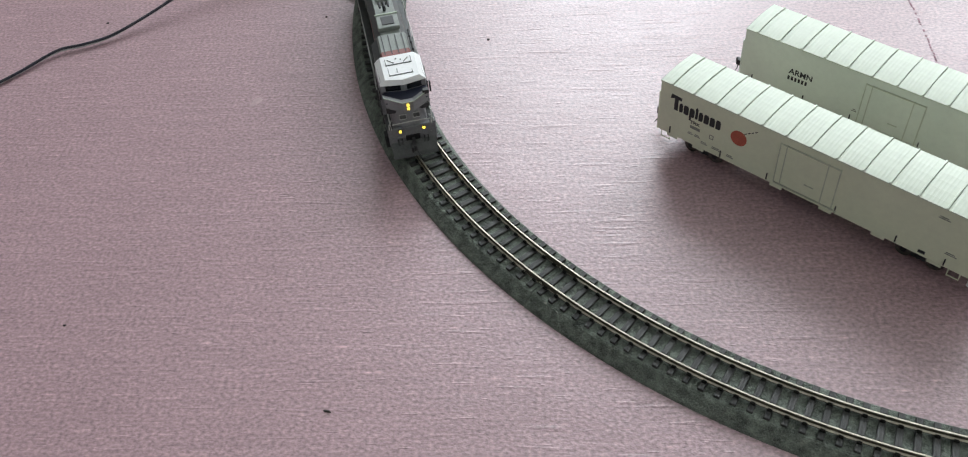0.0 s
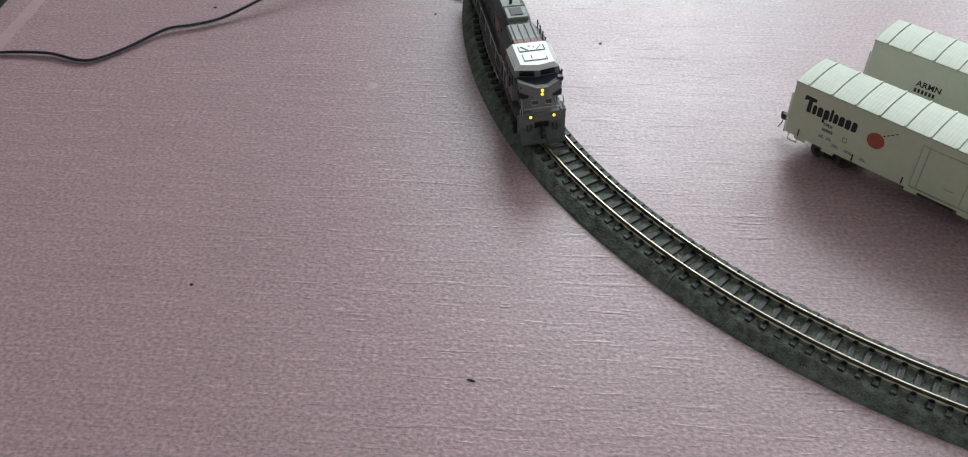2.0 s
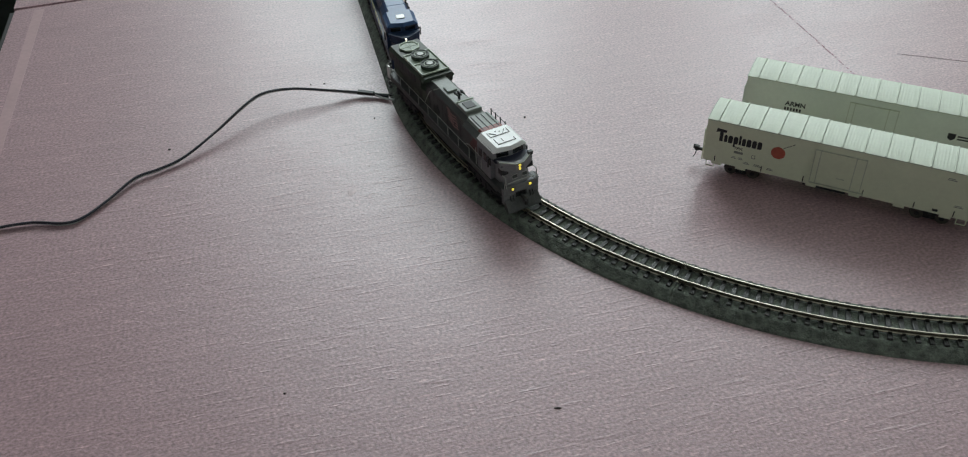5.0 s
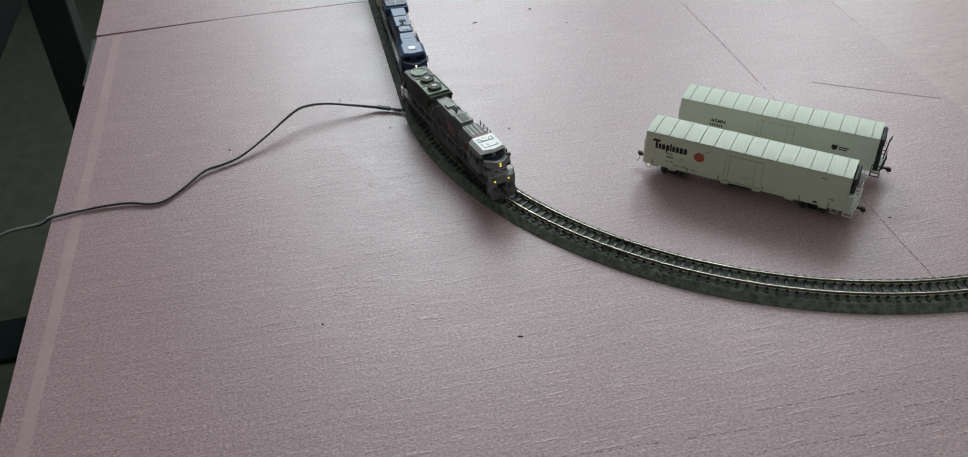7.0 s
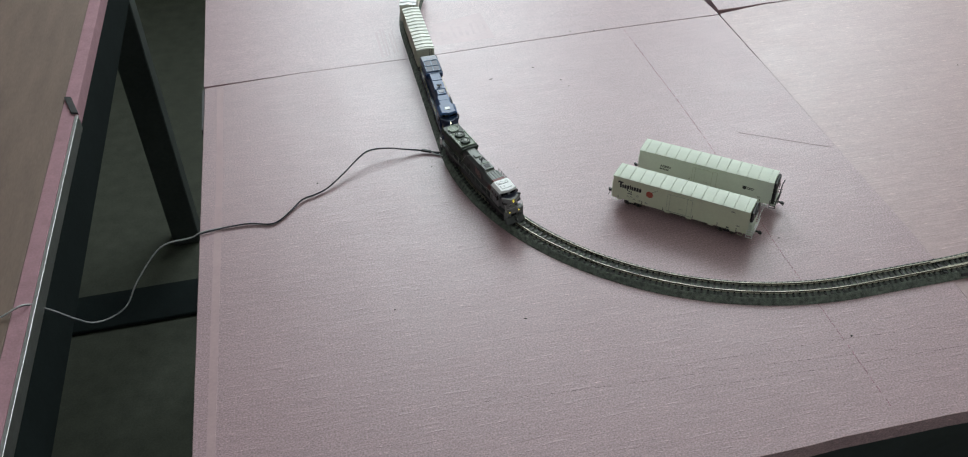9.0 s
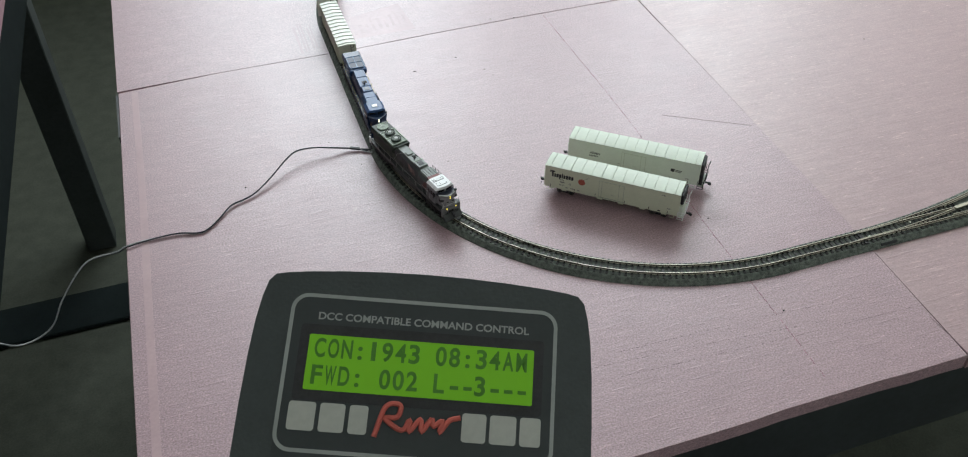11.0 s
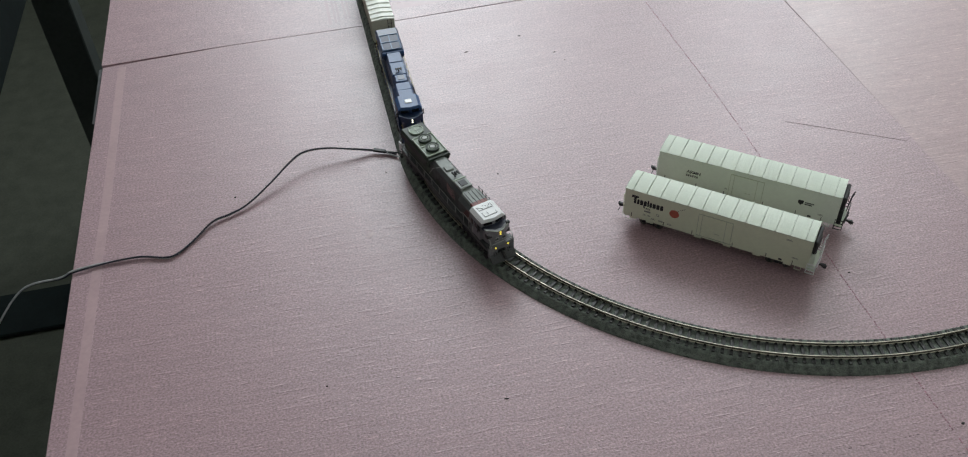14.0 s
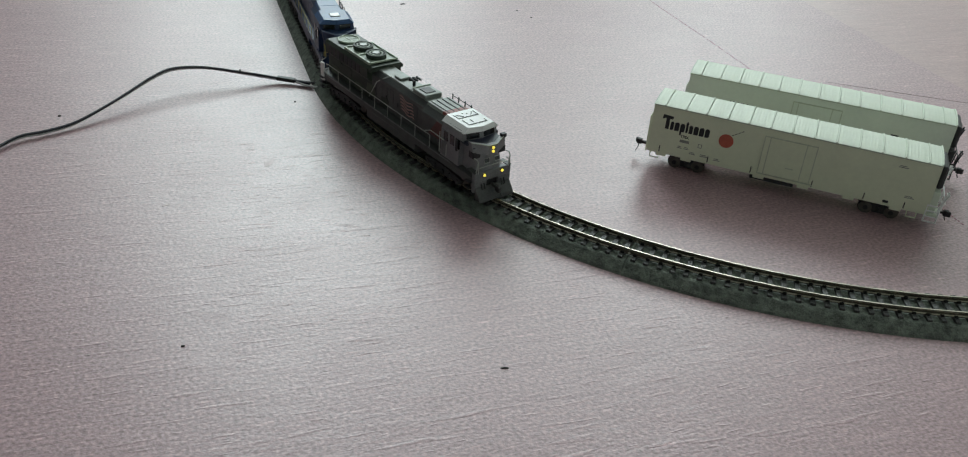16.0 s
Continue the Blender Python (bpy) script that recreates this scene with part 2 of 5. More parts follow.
def tube(bm, points, r, seg=8):
    """A round bar through the points."""
    pts = [Vector(p) for p in points]
    rings = []
    for i, p in enumerate(pts):
        d = (pts[min(i + 1, len(pts) - 1)] - pts[max(i - 1, 0)]).normalized()
        side = d.cross(Vector((0, 0, 1)))
        side = side.normalized() if side.length > 1e-4 else Vector((1, 0, 0))
        up = side.cross(d)
        rings.append([bm.verts.new(p + r * (math.cos(k * math.tau / seg) * side + math.sin(k * math.tau / seg) * up)) for k in range(seg)])
    for a, b in zip(rings, rings[1:]):
        for k in range(seg):
            bm.faces.new((a[k], a[(k + 1) % seg], b[(k + 1) % seg], b[k]))
    bm.faces.new(rings[0][::-1]), bm.faces.new(rings[-1])
    return bm


def smooth_line(points, steps=6):
    """A Catmull-Rom line through the points."""
    p = [Vector(q) for q in points]
    p = [p[0] * 2 - p[1], *p, p[-1] * 2 - p[-2]]
    out = []
    for a, b, c, d in zip(p, p[1:], p[2:], p[3:]):
        for k in range(steps):
            u = k / steps
            out.append(0.5 * (2 * b + (c - a) * u + (2 * a - 5 * b + 4 * c - d) * u * u + (3 * b - a - 3 * c + d) * u**3))
    return [*out, p[-2]]


def mesh_of(name, bm, mats):
    for v in bm.verts:
        v.co *= 0.001
    data = bpy.data.meshes.new(name)
    bm.to_mesh(data)
    bm.free()
    for m in mats if isinstance(mats, (list, tuple)) else [mats]:
        data.materials.append(m)
    return data


def part(name, bm, mats, parent=None, label="", m=None):
    ob = new(name, mesh_of(name, bm, mats))
    ob.parent = parent
    if m is not None:
        ob.matrix_basis = m
    return tagged(ob, label)


def thing(name, label, category, group="", m=None):
    ob = new(name)
    ob.empty_display_size = 0.01
    if m is not None:
        ob.matrix_basis = m
    return tagged(ob, label, category, group)


def B():
    return bmesh.new()


def mm_pose(x, y, z, rx=0, ry=0, rz=0):
    return pose(x * 0.001, y * 0.001, z * 0.001, rx, ry, rz)


# ---- room: floor, and unseen walls and ceiling toned for fill light ----
ROOM = (-2200, 2000, -2200, 2300, -760, 1750)


def structure(name, bm, mats, label):
    return tagged(part(name, bm, mats), label, kind="structure")


x0, x1, y0, y1, z0, z1 = ROOM
structure("floor", box(B(), x0, x1, y0, y1, z0 - 50, z0), FLOOR, "dark grey-green carpeted floor")
structure("ceiling", box(B(), x0, x1, y0, y1, z1 + 1150, z1 + 1210), WALL, "plain pale ceiling")
structure("wall_west", box(B(), x0 - 100, x0, y0, y1, z0, z1 + 1150), WALL_FILL_CUT, "unseen wall painted dark to cut light from the left")
structure("wall_east", box(B(), x1, x1 + 100, y0, y1, z0, z1 + 1150), WALL, "plain pale wall")
structure("wall_south", box(B(), x0 - 100, x1 + 100, y0 - 100, y0, z0, z1 + 1150), WALL, "plain pale wall")
bm = B()
left = x0 - 100
for wx, wz, ww, wh, watts in WINDOWS:
    wx, wz, ww, wh = wx * 1000, wz * 1000, ww * 1000, wh * 1000
    box(bm, left, wx - ww / 2, y1, y1 + 100, z0, z1 + 1150)
    box(bm, wx - ww / 2, wx + ww / 2, y1, y1 + 100, z0, wz - wh / 2)
    box(bm, wx - ww / 2, wx + ww / 2, y1, y1 + 100, wz + wh / 2, z1 + 1150)
    left = wx + ww / 2
box(bm, left, x1 + 100, y1, y1 + 100, z0, z1 + 1150)
structure("wall_north", bm, WALL, "plain pale wall with two window openings")
for k, (wx, wz, ww, wh, watts) in enumerate(WINDOWS):
    wx, wz, ww, wh = wx * 1000, wz * 1000, ww * 1000, wh * 1000
    win = tagged(thing(("window_1", "window_2")[k], "white-framed window with daylight behind it", ""), kind="structure")
    for a, b, c, d in ((-ww / 2, ww / 2, -wh / 2, -wh / 2 + 40), (-ww / 2, ww / 2, wh / 2 - 40, wh / 2), (-ww / 2, -ww / 2 + 40, -wh / 2 + 40, wh / 2 - 40), (ww / 2 - 40, ww / 2, -wh / 2 + 40, wh / 2 - 40)):
        part("window_frame", box(B(), wx + a, wx + b, y1 + 20, y1 + 70, wz + c, wz + d, 3), WHITE, win)

# ---- tables ----
FOAM_T = 14.0
XL, YF, YS, XR = -532.0, -418.0, 202.0, 92.0


def slab(outline, z0, z1):
    bm = B()
    a, b = [bm.verts.new((x, y, z0)) for x, y in outline], [bm.verts.new((x, y, z1)) for x, y in outline]
    bm.faces.new(a[::-1]), bm.faces.new(b)
    for i in range(len(a)):
        j = (i + 1) % len(a)
        bm.faces.new((a[i], a[j], b[j], b[i]))
    edges = [e for e in bm.edges if all(v.co.z == z1 for v in e.verts)]
    bmesh.ops.bevel(bm, geom=edges, offset=0.5, segments=1, affect="EDGES")
    return bm


def ragged(a, b, n, amount, rng):
    """Points from a towards b with small knife wobbles across the line."""
    out = []
    d = Vector(b) - Vector(a)
    side = Vector((-d.y, d.x)).normalized()
    for i in range(n):
        p = Vector(a) + d * (i / n)
        out.append(tuple(p + side * (rng.uniform(-amount, amount) if i else 0)))
    return out


rng = random.Random(4)
group = "pink foam boards on the table"
back = [(96, 201.2), (30, 201.6), (-60, 201.4), (-180, 198.6), (-280, 195.0), (-420, 195.6)]
near_board = [(XL + 2, 190), *ragged((XL - 2, YF), (84, YF - 1), 22, 0.9, rng), (76.5, YF - 2), (85.9, -230), (93.6, 60), *back]
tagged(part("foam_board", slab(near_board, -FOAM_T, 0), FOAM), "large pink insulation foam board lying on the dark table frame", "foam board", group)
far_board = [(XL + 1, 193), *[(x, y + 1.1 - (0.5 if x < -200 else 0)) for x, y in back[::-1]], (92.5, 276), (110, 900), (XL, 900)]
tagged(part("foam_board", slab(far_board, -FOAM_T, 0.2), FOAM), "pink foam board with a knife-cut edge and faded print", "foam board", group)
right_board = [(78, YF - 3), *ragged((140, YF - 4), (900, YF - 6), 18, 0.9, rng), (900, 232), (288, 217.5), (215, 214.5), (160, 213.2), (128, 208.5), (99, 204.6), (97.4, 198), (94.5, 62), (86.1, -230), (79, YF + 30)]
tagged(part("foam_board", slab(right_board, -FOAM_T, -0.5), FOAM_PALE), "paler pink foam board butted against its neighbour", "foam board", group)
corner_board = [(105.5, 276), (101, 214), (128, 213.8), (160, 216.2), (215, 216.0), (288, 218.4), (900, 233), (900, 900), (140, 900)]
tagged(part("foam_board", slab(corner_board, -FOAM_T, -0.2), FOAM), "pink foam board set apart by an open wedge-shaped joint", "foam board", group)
desk = thing("table", "dark metal table under the pink foam boards", "table")
part("apron", box(B(), XL + 6, 890, YF + 4, YF + 40, -95, -FOAM_T - 0.3, 1), FRAME, desk)
part("apron", box(B(), XL + 6, XL + 40, YF + 40.5, 890, -95, -FOAM_T - 0.3, 1), FRAME, desk)
part("apron", box(B(), XL + 40.5, 890, 860, 890, -95, -FOAM_T - 0.3, 1), FRAME, desk)
part("apron", box(B(), 860, 890, YF + 40.5, 859.5, -95, -FOAM_T - 0.3, 1), FRAME, desk)
part("deck", box(B(), XL + 41, 859, YF + 41, 859, -30, -FOAM_T - 0.3), FRAME, desk)
for lx in (XL + 45, 810):
    for ly in (YF + 45, 810):
        part("leg", box(B(), lx, lx + 45, ly, ly + 45, -760, -96, 2), LEG, desk)

side_table = thing("side_table", "tan-topped table edged with pink foam and a metal strip", "table")
part("tabletop", box(B(), -1500, -684, -900, 900, -20, 0, 0.5), WOOD, side_table, "bare tan board")
part("foam_edging", box(B(), -683.5, -668.5, -900, 900, -20, 0.5, 0.6), FOAM_SIDE, side_table, "pink foam strip")
part("edge_strip", box(B(), -668, -664.5, -900, 168, -16, 0.8, 0.3), STEEL, side_table, "worn metal edge strip")
part("bracket", slab([(-684, 209), (-676, 207), (-664, 169), (-672, 172)], 0.6, 3.0), BLACK, side_table, "small black bracket")
part("apron", box(B(), -720, -669, -890, 890, -90, -20.4, 1), FOOT, side_table)
part("leg", box(B(), -720, -675, -880, -835, -760, -90.5, 2), FRAME, side_table)
part("leg", box(B(), -768, -712, 880, 936, -760, -20.4, 2), LEG, side_table)
part("foot_rail", box(B(), -1040, -600, 648, 752, -760, -752, 2), FOOT, side_table)

# ---- pencil lines, print and tape on the boards ----


def strip(points, w, z, h=0.12):
    bm = B()
    pts = [Vector((x, y, z)) for x, y in points]
    for a, b in zip(pts, pts[1:]):
        n = Vector((-(b - a).y, (b - a).x, 0)).normalized() * w / 2
        q = [a - n, b - n, b + n, a + n]
        lo, hi = [bm.verts.new(p) for p in q], [bm.verts.new(p + Vector((0, 0, h))) for p in q]
        bm.faces.new(hi)
        for i in range(4):
            j = (i + 1) % 4
            bm.faces.new((lo[i], lo[j], hi[j], hi[i]))
    return bm


def mark(name, bm, m, label):
    return tagged(part(name, bm, m), label, "marking", "marks on the foam")


def dashed(points, w, z, seed, keep=0.75):
    r = random.Random(seed)
    bm = B()
    for a, b in zip(points, points[1:]):
        a, b = Vector(a), Vector(b)
        n = max(1, int((b - a).length / 2.2))
        for i in range(n):
            if r.random() < keep:
                p, q = a + (b - a) * (i / n), a + (b - a) * ((i + r.uniform(0.4, 0.9)) / n)
                wob = r.uniform(-0.25, 0.25)
                box(bm, -(q - p).length / 2, (q - p).length / 2, -w / 2, w / 2, 0, 0.1)
                m = Matrix.Translation(((p.x + q.x) / 2 + wob, (p.y + q.y) / 2, z)) @ Matrix.Rotation(math.atan2(q.y - p.y, q.x - p.x), 4, "Z")
                bm.verts.ensure_lookup_table()
                for v in bm.verts[-8:]:
                    v.co = m @ v.co
    return bm


mark("printed_line", dashed([(-30, 198), (-29.5, 100), (-29, 20), (-30, -55), (-34, -150), (-37, -232), (-37.5, -320), (-39, -402)], 0.75, 0, 1, 0.85), MAGENTA, "thin dotted magenta line printed across the foam")
mark("pencil_line", strip([(7, -47), (50, -74), (84, -95)], 0.5, 0), PENCIL, "thin scratched pencil line")
mark("pencil_line", strip([(94, -101), (104, -109), (122, -120)], 0.5, -1), PENCIL, "thin scratched pencil line")
mark("pencil_line", dashed([(-352, -324), (-249, -333), (-120, -342), (-2, -353)], 0.35, 0, 3, 0.45), PENCIL, "faint dotted pencil line")
mark("pencil_line", dashed([(-203, -350), (-57, -358), (71, -363)], 0.4, 0, 5, 0.5), PENCIL, "faint dotted pencil line")
mark("pencil_line", dashed([(-175, -328), (-41, -333), (41, -340)], 0.4, 0, 7, 0.45), PENCIL, "faint dotted pencil line")
mark("knife_cut", strip([(76, -377), (77.5, -398), (78, -416)], 0.7, 0), PENCIL, "dark knife cut at the board joint")
mark("pencil_mark", strip([(182, 98), (202, 117), (200, 122)], 0.8, -1), PENCIL, "short hooked pencil mark")
mark("pencil_mark", strip([(249, 63), (268, 63)], 0.8, -1), PENCIL, "short straight pencil mark on the foam")
mark("tape_strip", slab([(-525, -412), (-518.5, -412), (-514.7, -200), (-510.7, 0), (-509.7, 186), (-516.3, 186), (-517.3, 0), (-521.3, -200)], 0, 0.08), TAPE, "pale strip of clear tape along the board's edge")
mark("cut_edge_strip", slab([(XL - 0.9, 188), (XL + 1.7, 188), (XL + 1.1, 104), (XL - 0.6, 104)], -13, -0.7), BLACK, "short dark strip on the board's cut edge")
bm = B()
r = random.Random(9)
for i in range(9):
    u = i / 8
    h = r.uniform(18, 34)
    bx = -258 + u * 64
    box(bm, bx, bx + r.uniform(2.5, 5), 228 + u * 8, 228 + u * 8 + h, 0.2, 0.3)
mark("faded_print", bm, INK, "faded block of unreadable grey print on the foam")
bm = B()
for i in range(5):
    bx = -326 + i * 5 + r.uniform(-1, 1)
    box(bm, bx, bx + r.uniform(1.5, 3), 206 + i * 2, 206 + i * 2 + r.uniform(50, 76), 0.2, 0.28)
mark("faded_print", bm, INK, "faded block of unreadable grey print beside the track")
mark("faded_patch", slab([(-266, 217), (-186, 219), (-190, 288), (-254, 272)], 0.15, 0.22), material("faded_patch", (0.377, 0.233, 0.254), 0.42, vary=0.06, scale=30, spec=0.72), "slightly darker printed patch on the foam")

CRUMB = material("debris", (0.06, 0.05, 0.05), 0.8, vary=0.2)
PALE = material("pale_scuff", (0.46, 0.33, 0.35), 0.45, vary=0.1, scale=300)


def crumb(x, y, lx, ly, h, turn, m, label):
    bm = B()
    bmesh.ops.create_icosphere(bm, subdivisions=1, radius=1.0)
    for v in bm.verts:
        v.co = (v.co.x * lx * (1 + 0.3 * r.uniform(-1, 1)), v.co.y * ly * (1 + 0.3 * r.uniform(-1, 1)), max(v.co.z, -0.3) * h + 0.3 * h)
    ob = part("crumb", bm, m, m=mm_pose(x, y, 0, 0, 0, turn))
    return tagged(ob, label, "debris", "crumbs on the foam")


for x, y, lx, ly, turn in ((-213, 124, 2.6, 0.5, 10), (-160.6, 137, 1.6, 0.6, -5), (-138, 102, 1.1, 0.6, 30), (-133, 87, 0.8, 0.5, 0), (-331, 22, 0.6, 0.6, 0), (-339, 23.5, 0.5, 0.5, 0), (-308, -25, 0.7, 0.6, 40), (-227, -49, 0.7, 0.8, 80), (-272, -251, 1.7, 0.5, -12), (-420.5, -23.4, 0.9, 0.8, 0), (-30, -332, 1.4, 0.8, 20), (-30, -210, 1.0, 0.8, 0), (-94, 209.5, 1.4, 1.2, 0), (-66, 203.5, 1.6, 0.9, 0), (300, 15, 0.9, 0.9, 0), (-373, -215, 0.8, 0.5, 0)):
    crumb(x, y, lx, ly, 0.5, turn, CRUMB, "tiny dark crumb of debris on the foam")
for x, y, lx, ly, turn in ((-329.7, -91, 4.5, 2.2, 60), (-318, -70, 1.5, 0.5, 30), (-375, -120, 2.0, 0.4, 20), (-300, -160, 2.0, 0.4, -10)):
    crumb(x, y, lx, ly, 0.1, turn, PALE, "pale scuff in the foam's surface")

# ---- track ----
R = 281.7
ARC = R * math.pi / 2
RAIL_Z, TIE_Z, BED_Z, GAUGE = 7.4, 5.3, 4.4, 9.9
PITCH = 5.12


def along(s):
    """Place and heading on the track's centre line, s millimetres past the start of the near curve."""
    if s < -248:
        a = math.pi - (-248 - s) / R
        return R * math.cos(a), 248 + R * math.sin(a), a + math.pi / 2
    if s < 0:
        return -R, -s, -math.pi / 2
    if s < ARC:
        a = math.pi + s / R
        return R * math.cos(a), R * math.sin(a), a + math.pi / 2
    return s - ARC, -R, 0.0


TURN_R, TURN_S = 718.0, ARC + 70.0


def branch(s):
    """The diverging route of the turnout."""
    d = s - TURN_S
    if d <= 0:
        return along(s)
    a = min(d, 190) / TURN_R
    x, y = TURN_R * math.sin(a), TURN_R * (1 - math.cos(a))
    more = max(0, d - 190)
    return 70 + x + more * math.cos(a), -R + y + more * math.sin(a), a


def sweep(route, outline, s0, s1, step=4.0):
    """A cross-section of (across, z) carried along a route."""
    bm = B()
    n = max(1, int(abs(s1 - s0) / step))
    rings = []
    for i in range(n + 1):
        x, y, h = route(s0 + (s1 - s0) * i / n)
        rings.append([bm.verts.new((x - math.sin(h) * u, y + math.cos(h) * u, z)) for u, z in outline])
    for a, b in zip(rings, rings[1:]):
        for k in range(len(outline)):
            j = (k + 1) % len(outline)
            bm.faces.new((a[k], b[k], b[j], a[j]))
    bm.faces.new(rings[0]), bm.faces.new(rings[-1][::-1])
    bmesh.ops.recalc_face_normals(bm, faces=bm.faces)
    return bm


def bed_outline():
    return [(-14, 0), (-13.6, 1.0), (-10.3, BED_Z - 0.3), (-9.6, BED_Z), (9.4, BED_Z), (9.9, BED_Z - 0.4), (11.8, 0.6), (12.1, 0)]


def rail_outline(u):
    return [(u - 0.85, TIE_Z - 0.1), (u - 0.85, TIE_Z + 0.25), (u - 0.2, TIE_Z + 0.5), (u - 0.2, RAIL_Z - 0.7), (u - 0.33, RAIL_Z - 0.5), (u - 0.33, RAIL_Z - 0.1), (u - 0.2, RAIL_Z), (u + 0.2, RAIL_Z), (u + 0.33, RAIL_Z - 0.1), (u + 0.33, RAIL_Z - 0.5), (u + 0.2, RAIL_Z - 0.7), (u + 0.2, TIE_Z + 0.5), (u + 0.85, TIE_Z + 0.25), (u + 0.85, TIE_Z - 0.1)]


def tie_mesh(half=9.1, seed=0):
    rr = random.Random(seed)
    bm = box(B(), -1.05, 1.05, -half, half, BED_Z - 0.4, TIE_Z, 0.2)
    for v in bm.verts:
        if v.co.z > TIE_Z - 0.3:
            v.co.z += rr.uniform(-0.1, 0.1)
    n = len(bm.faces)
    for u in (-GAUGE / 2, GAUGE / 2):
        for side in (-1.15, 1.15):
            box(bm, -0.75, 0.75, u + side - 0.45, u + side + 0.45, TIE_Z - 0.2, TIE_Z + 0.75, 0.15)
    bm.faces.ensure_lookup_table()
    for f in bm.faces[n:]:
        f.material_index = 1
    return mesh_of("tie", bm, [TIE, SPIKE])


TIES = [tie_mesh(9.1, k) for k in range(4)]
LONG_TIES = [tie_mesh(h, 20 + i) for i, h in enumerate((9.2, 10.2, 11.3, 12.4))]


def put_tie(parent, x, y, h, data):
    ob = new("tie", data)
    ob.parent = parent
    ob.matrix_basis = mm_pose(x, y, 0, 0, 0, math.degrees(h))
    return ob


GROUP = "model track sections"


def track(label, s0, s1):
    t = thing("track_section", label, "model track", GROUP)
    part("roadbed", sweep(along, bed_outline(), s0 + 0.15, s1 - 0.15), BALLAST, t, "grey-green moulded ballast bed")
    for u in (-GAUGE / 2, GAUGE / 2):
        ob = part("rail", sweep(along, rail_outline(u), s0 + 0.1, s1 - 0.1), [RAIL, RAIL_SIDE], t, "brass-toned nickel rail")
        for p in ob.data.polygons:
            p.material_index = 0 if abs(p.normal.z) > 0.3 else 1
        for s in (s0 + 4, s1 - 4):
            x, y, h = along(s)
            bmj = box(B(), -3.5, 3.5, -0.75, 0.75, -0.1, 1.6, 0.2)
            part("rail_joiner", bmj, RAIL_SIDE, t, m=mm_pose(x - math.sin(h) * u, y + math.cos(h) * u, TIE_Z - 0.1, 0, 0, math.degrees(h)))
    n = int((s1 - s0) / PITCH)
    for i in range(n):
        x, y, h = along(s0 + (i + 0.5) * (s1 - s0) / n)
        put_tie(t, x, y, h, TIES[i % 4])
    return t


track("curved N-scale track on moulded grey ballast, under the train", -248 - R * math.pi / 4, -248)
track("straight N-scale track on moulded grey ballast, under the train", -248, 0)
track("curved N-scale track under the grey locomotive", 0, ARC / 2)
track("empty curved N-scale track on moulded grey ballast", ARC / 2, ARC)
track("short straight N-scale track between curve and turnout", ARC, ARC + 62)

sw = thing("turnout", "N-scale turnout on moulded ballast with a diverging route", "model track", GROUP)
S0, S1 = ARC + 62, ARC + 62 + 300
part("roadbed", sweep(along, bed_outline(), S0 + 0.15, S1), BALLAST, sw, "grey-green moulded ballast bed")
part("branch_roadbed", sweep(branch, [(u, z * 0.985) for u, z in bed_outline()], S0 + 30, S1), BALLAST, sw, "grey-green moulded ballast bed")
half = GAUGE / 2
pieces = [(along, -half, S0, S1), (along, half, S0 + 58, S0 + 118), (along, half, S0 + 138, S1), (branch, half, S0 + 0.1, S1), (branch, -half, S0 + 58, S0 + 118), (branch, -half, S0 + 138, S1), (along, -half + 1.9, S0 + 110, S0 + 150), (branch, half - 1.9, S0 + 110, S0 + 150)]
for route, u, a, b in pieces:
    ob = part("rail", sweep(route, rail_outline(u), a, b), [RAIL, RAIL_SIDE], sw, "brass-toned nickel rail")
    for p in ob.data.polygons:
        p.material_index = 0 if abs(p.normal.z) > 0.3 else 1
part("frog", prism(B(), [(-9, 5.4), (9, 5.4), (9, 7.2), (-9, 7.2)], -1.6, 1.6), RAIL, sw, "metal frog", mm_pose(190, -R + half, 0, 0, 0, 5))
for p, q in ((along, 1), (branch, -1)):
    bx0, by0, bh0 = p(S0 + 10)
    bx1, by1, bh1 = p(S0 + 58)
    a0 = (bx0, by0 + q * (half - 1.0), RAIL_Z - 0.5)
    a1 = (bx1 - math.sin(bh1) * q * half, by1 + math.cos(bh1) * q * half, RAIL_Z - 0.5)
    part("point_blade", tube(B(), [a0, a1], 0.42, 6), RAIL, sw, "tapered point blade")
part("throw_bar", box(B(), -1.2, 1.2, -9, 9, BED_Z, TIE_Z + 0.6, 0.2), BLACK, sw, "", mm_pose(78, -R, 0))
part("rivet", cyl(B(), (0, 0, 0), 1.2, 0.6), REEFER_LINE, sw, "pale plastic pin", mm_pose(85.6, -284.3, TIE_Z + 0.5))
part("switch_slot", box(B(), -8, 8, -1.3, 1.3, -0.8, 0.5, 0.3), BLACK, sw, "black slider slot", mm_pose(99, -R - 12.5, 2.95, 46, 0, 0))
part("rivet", cyl(B(), (0, 0, 0), 1.1, 0.6), REEFER_LINE, sw, "pale plastic pin", mm_pose(131, -279.5, TIE_Z + 0.5))
n = int((S1 - S0) / PITCH)
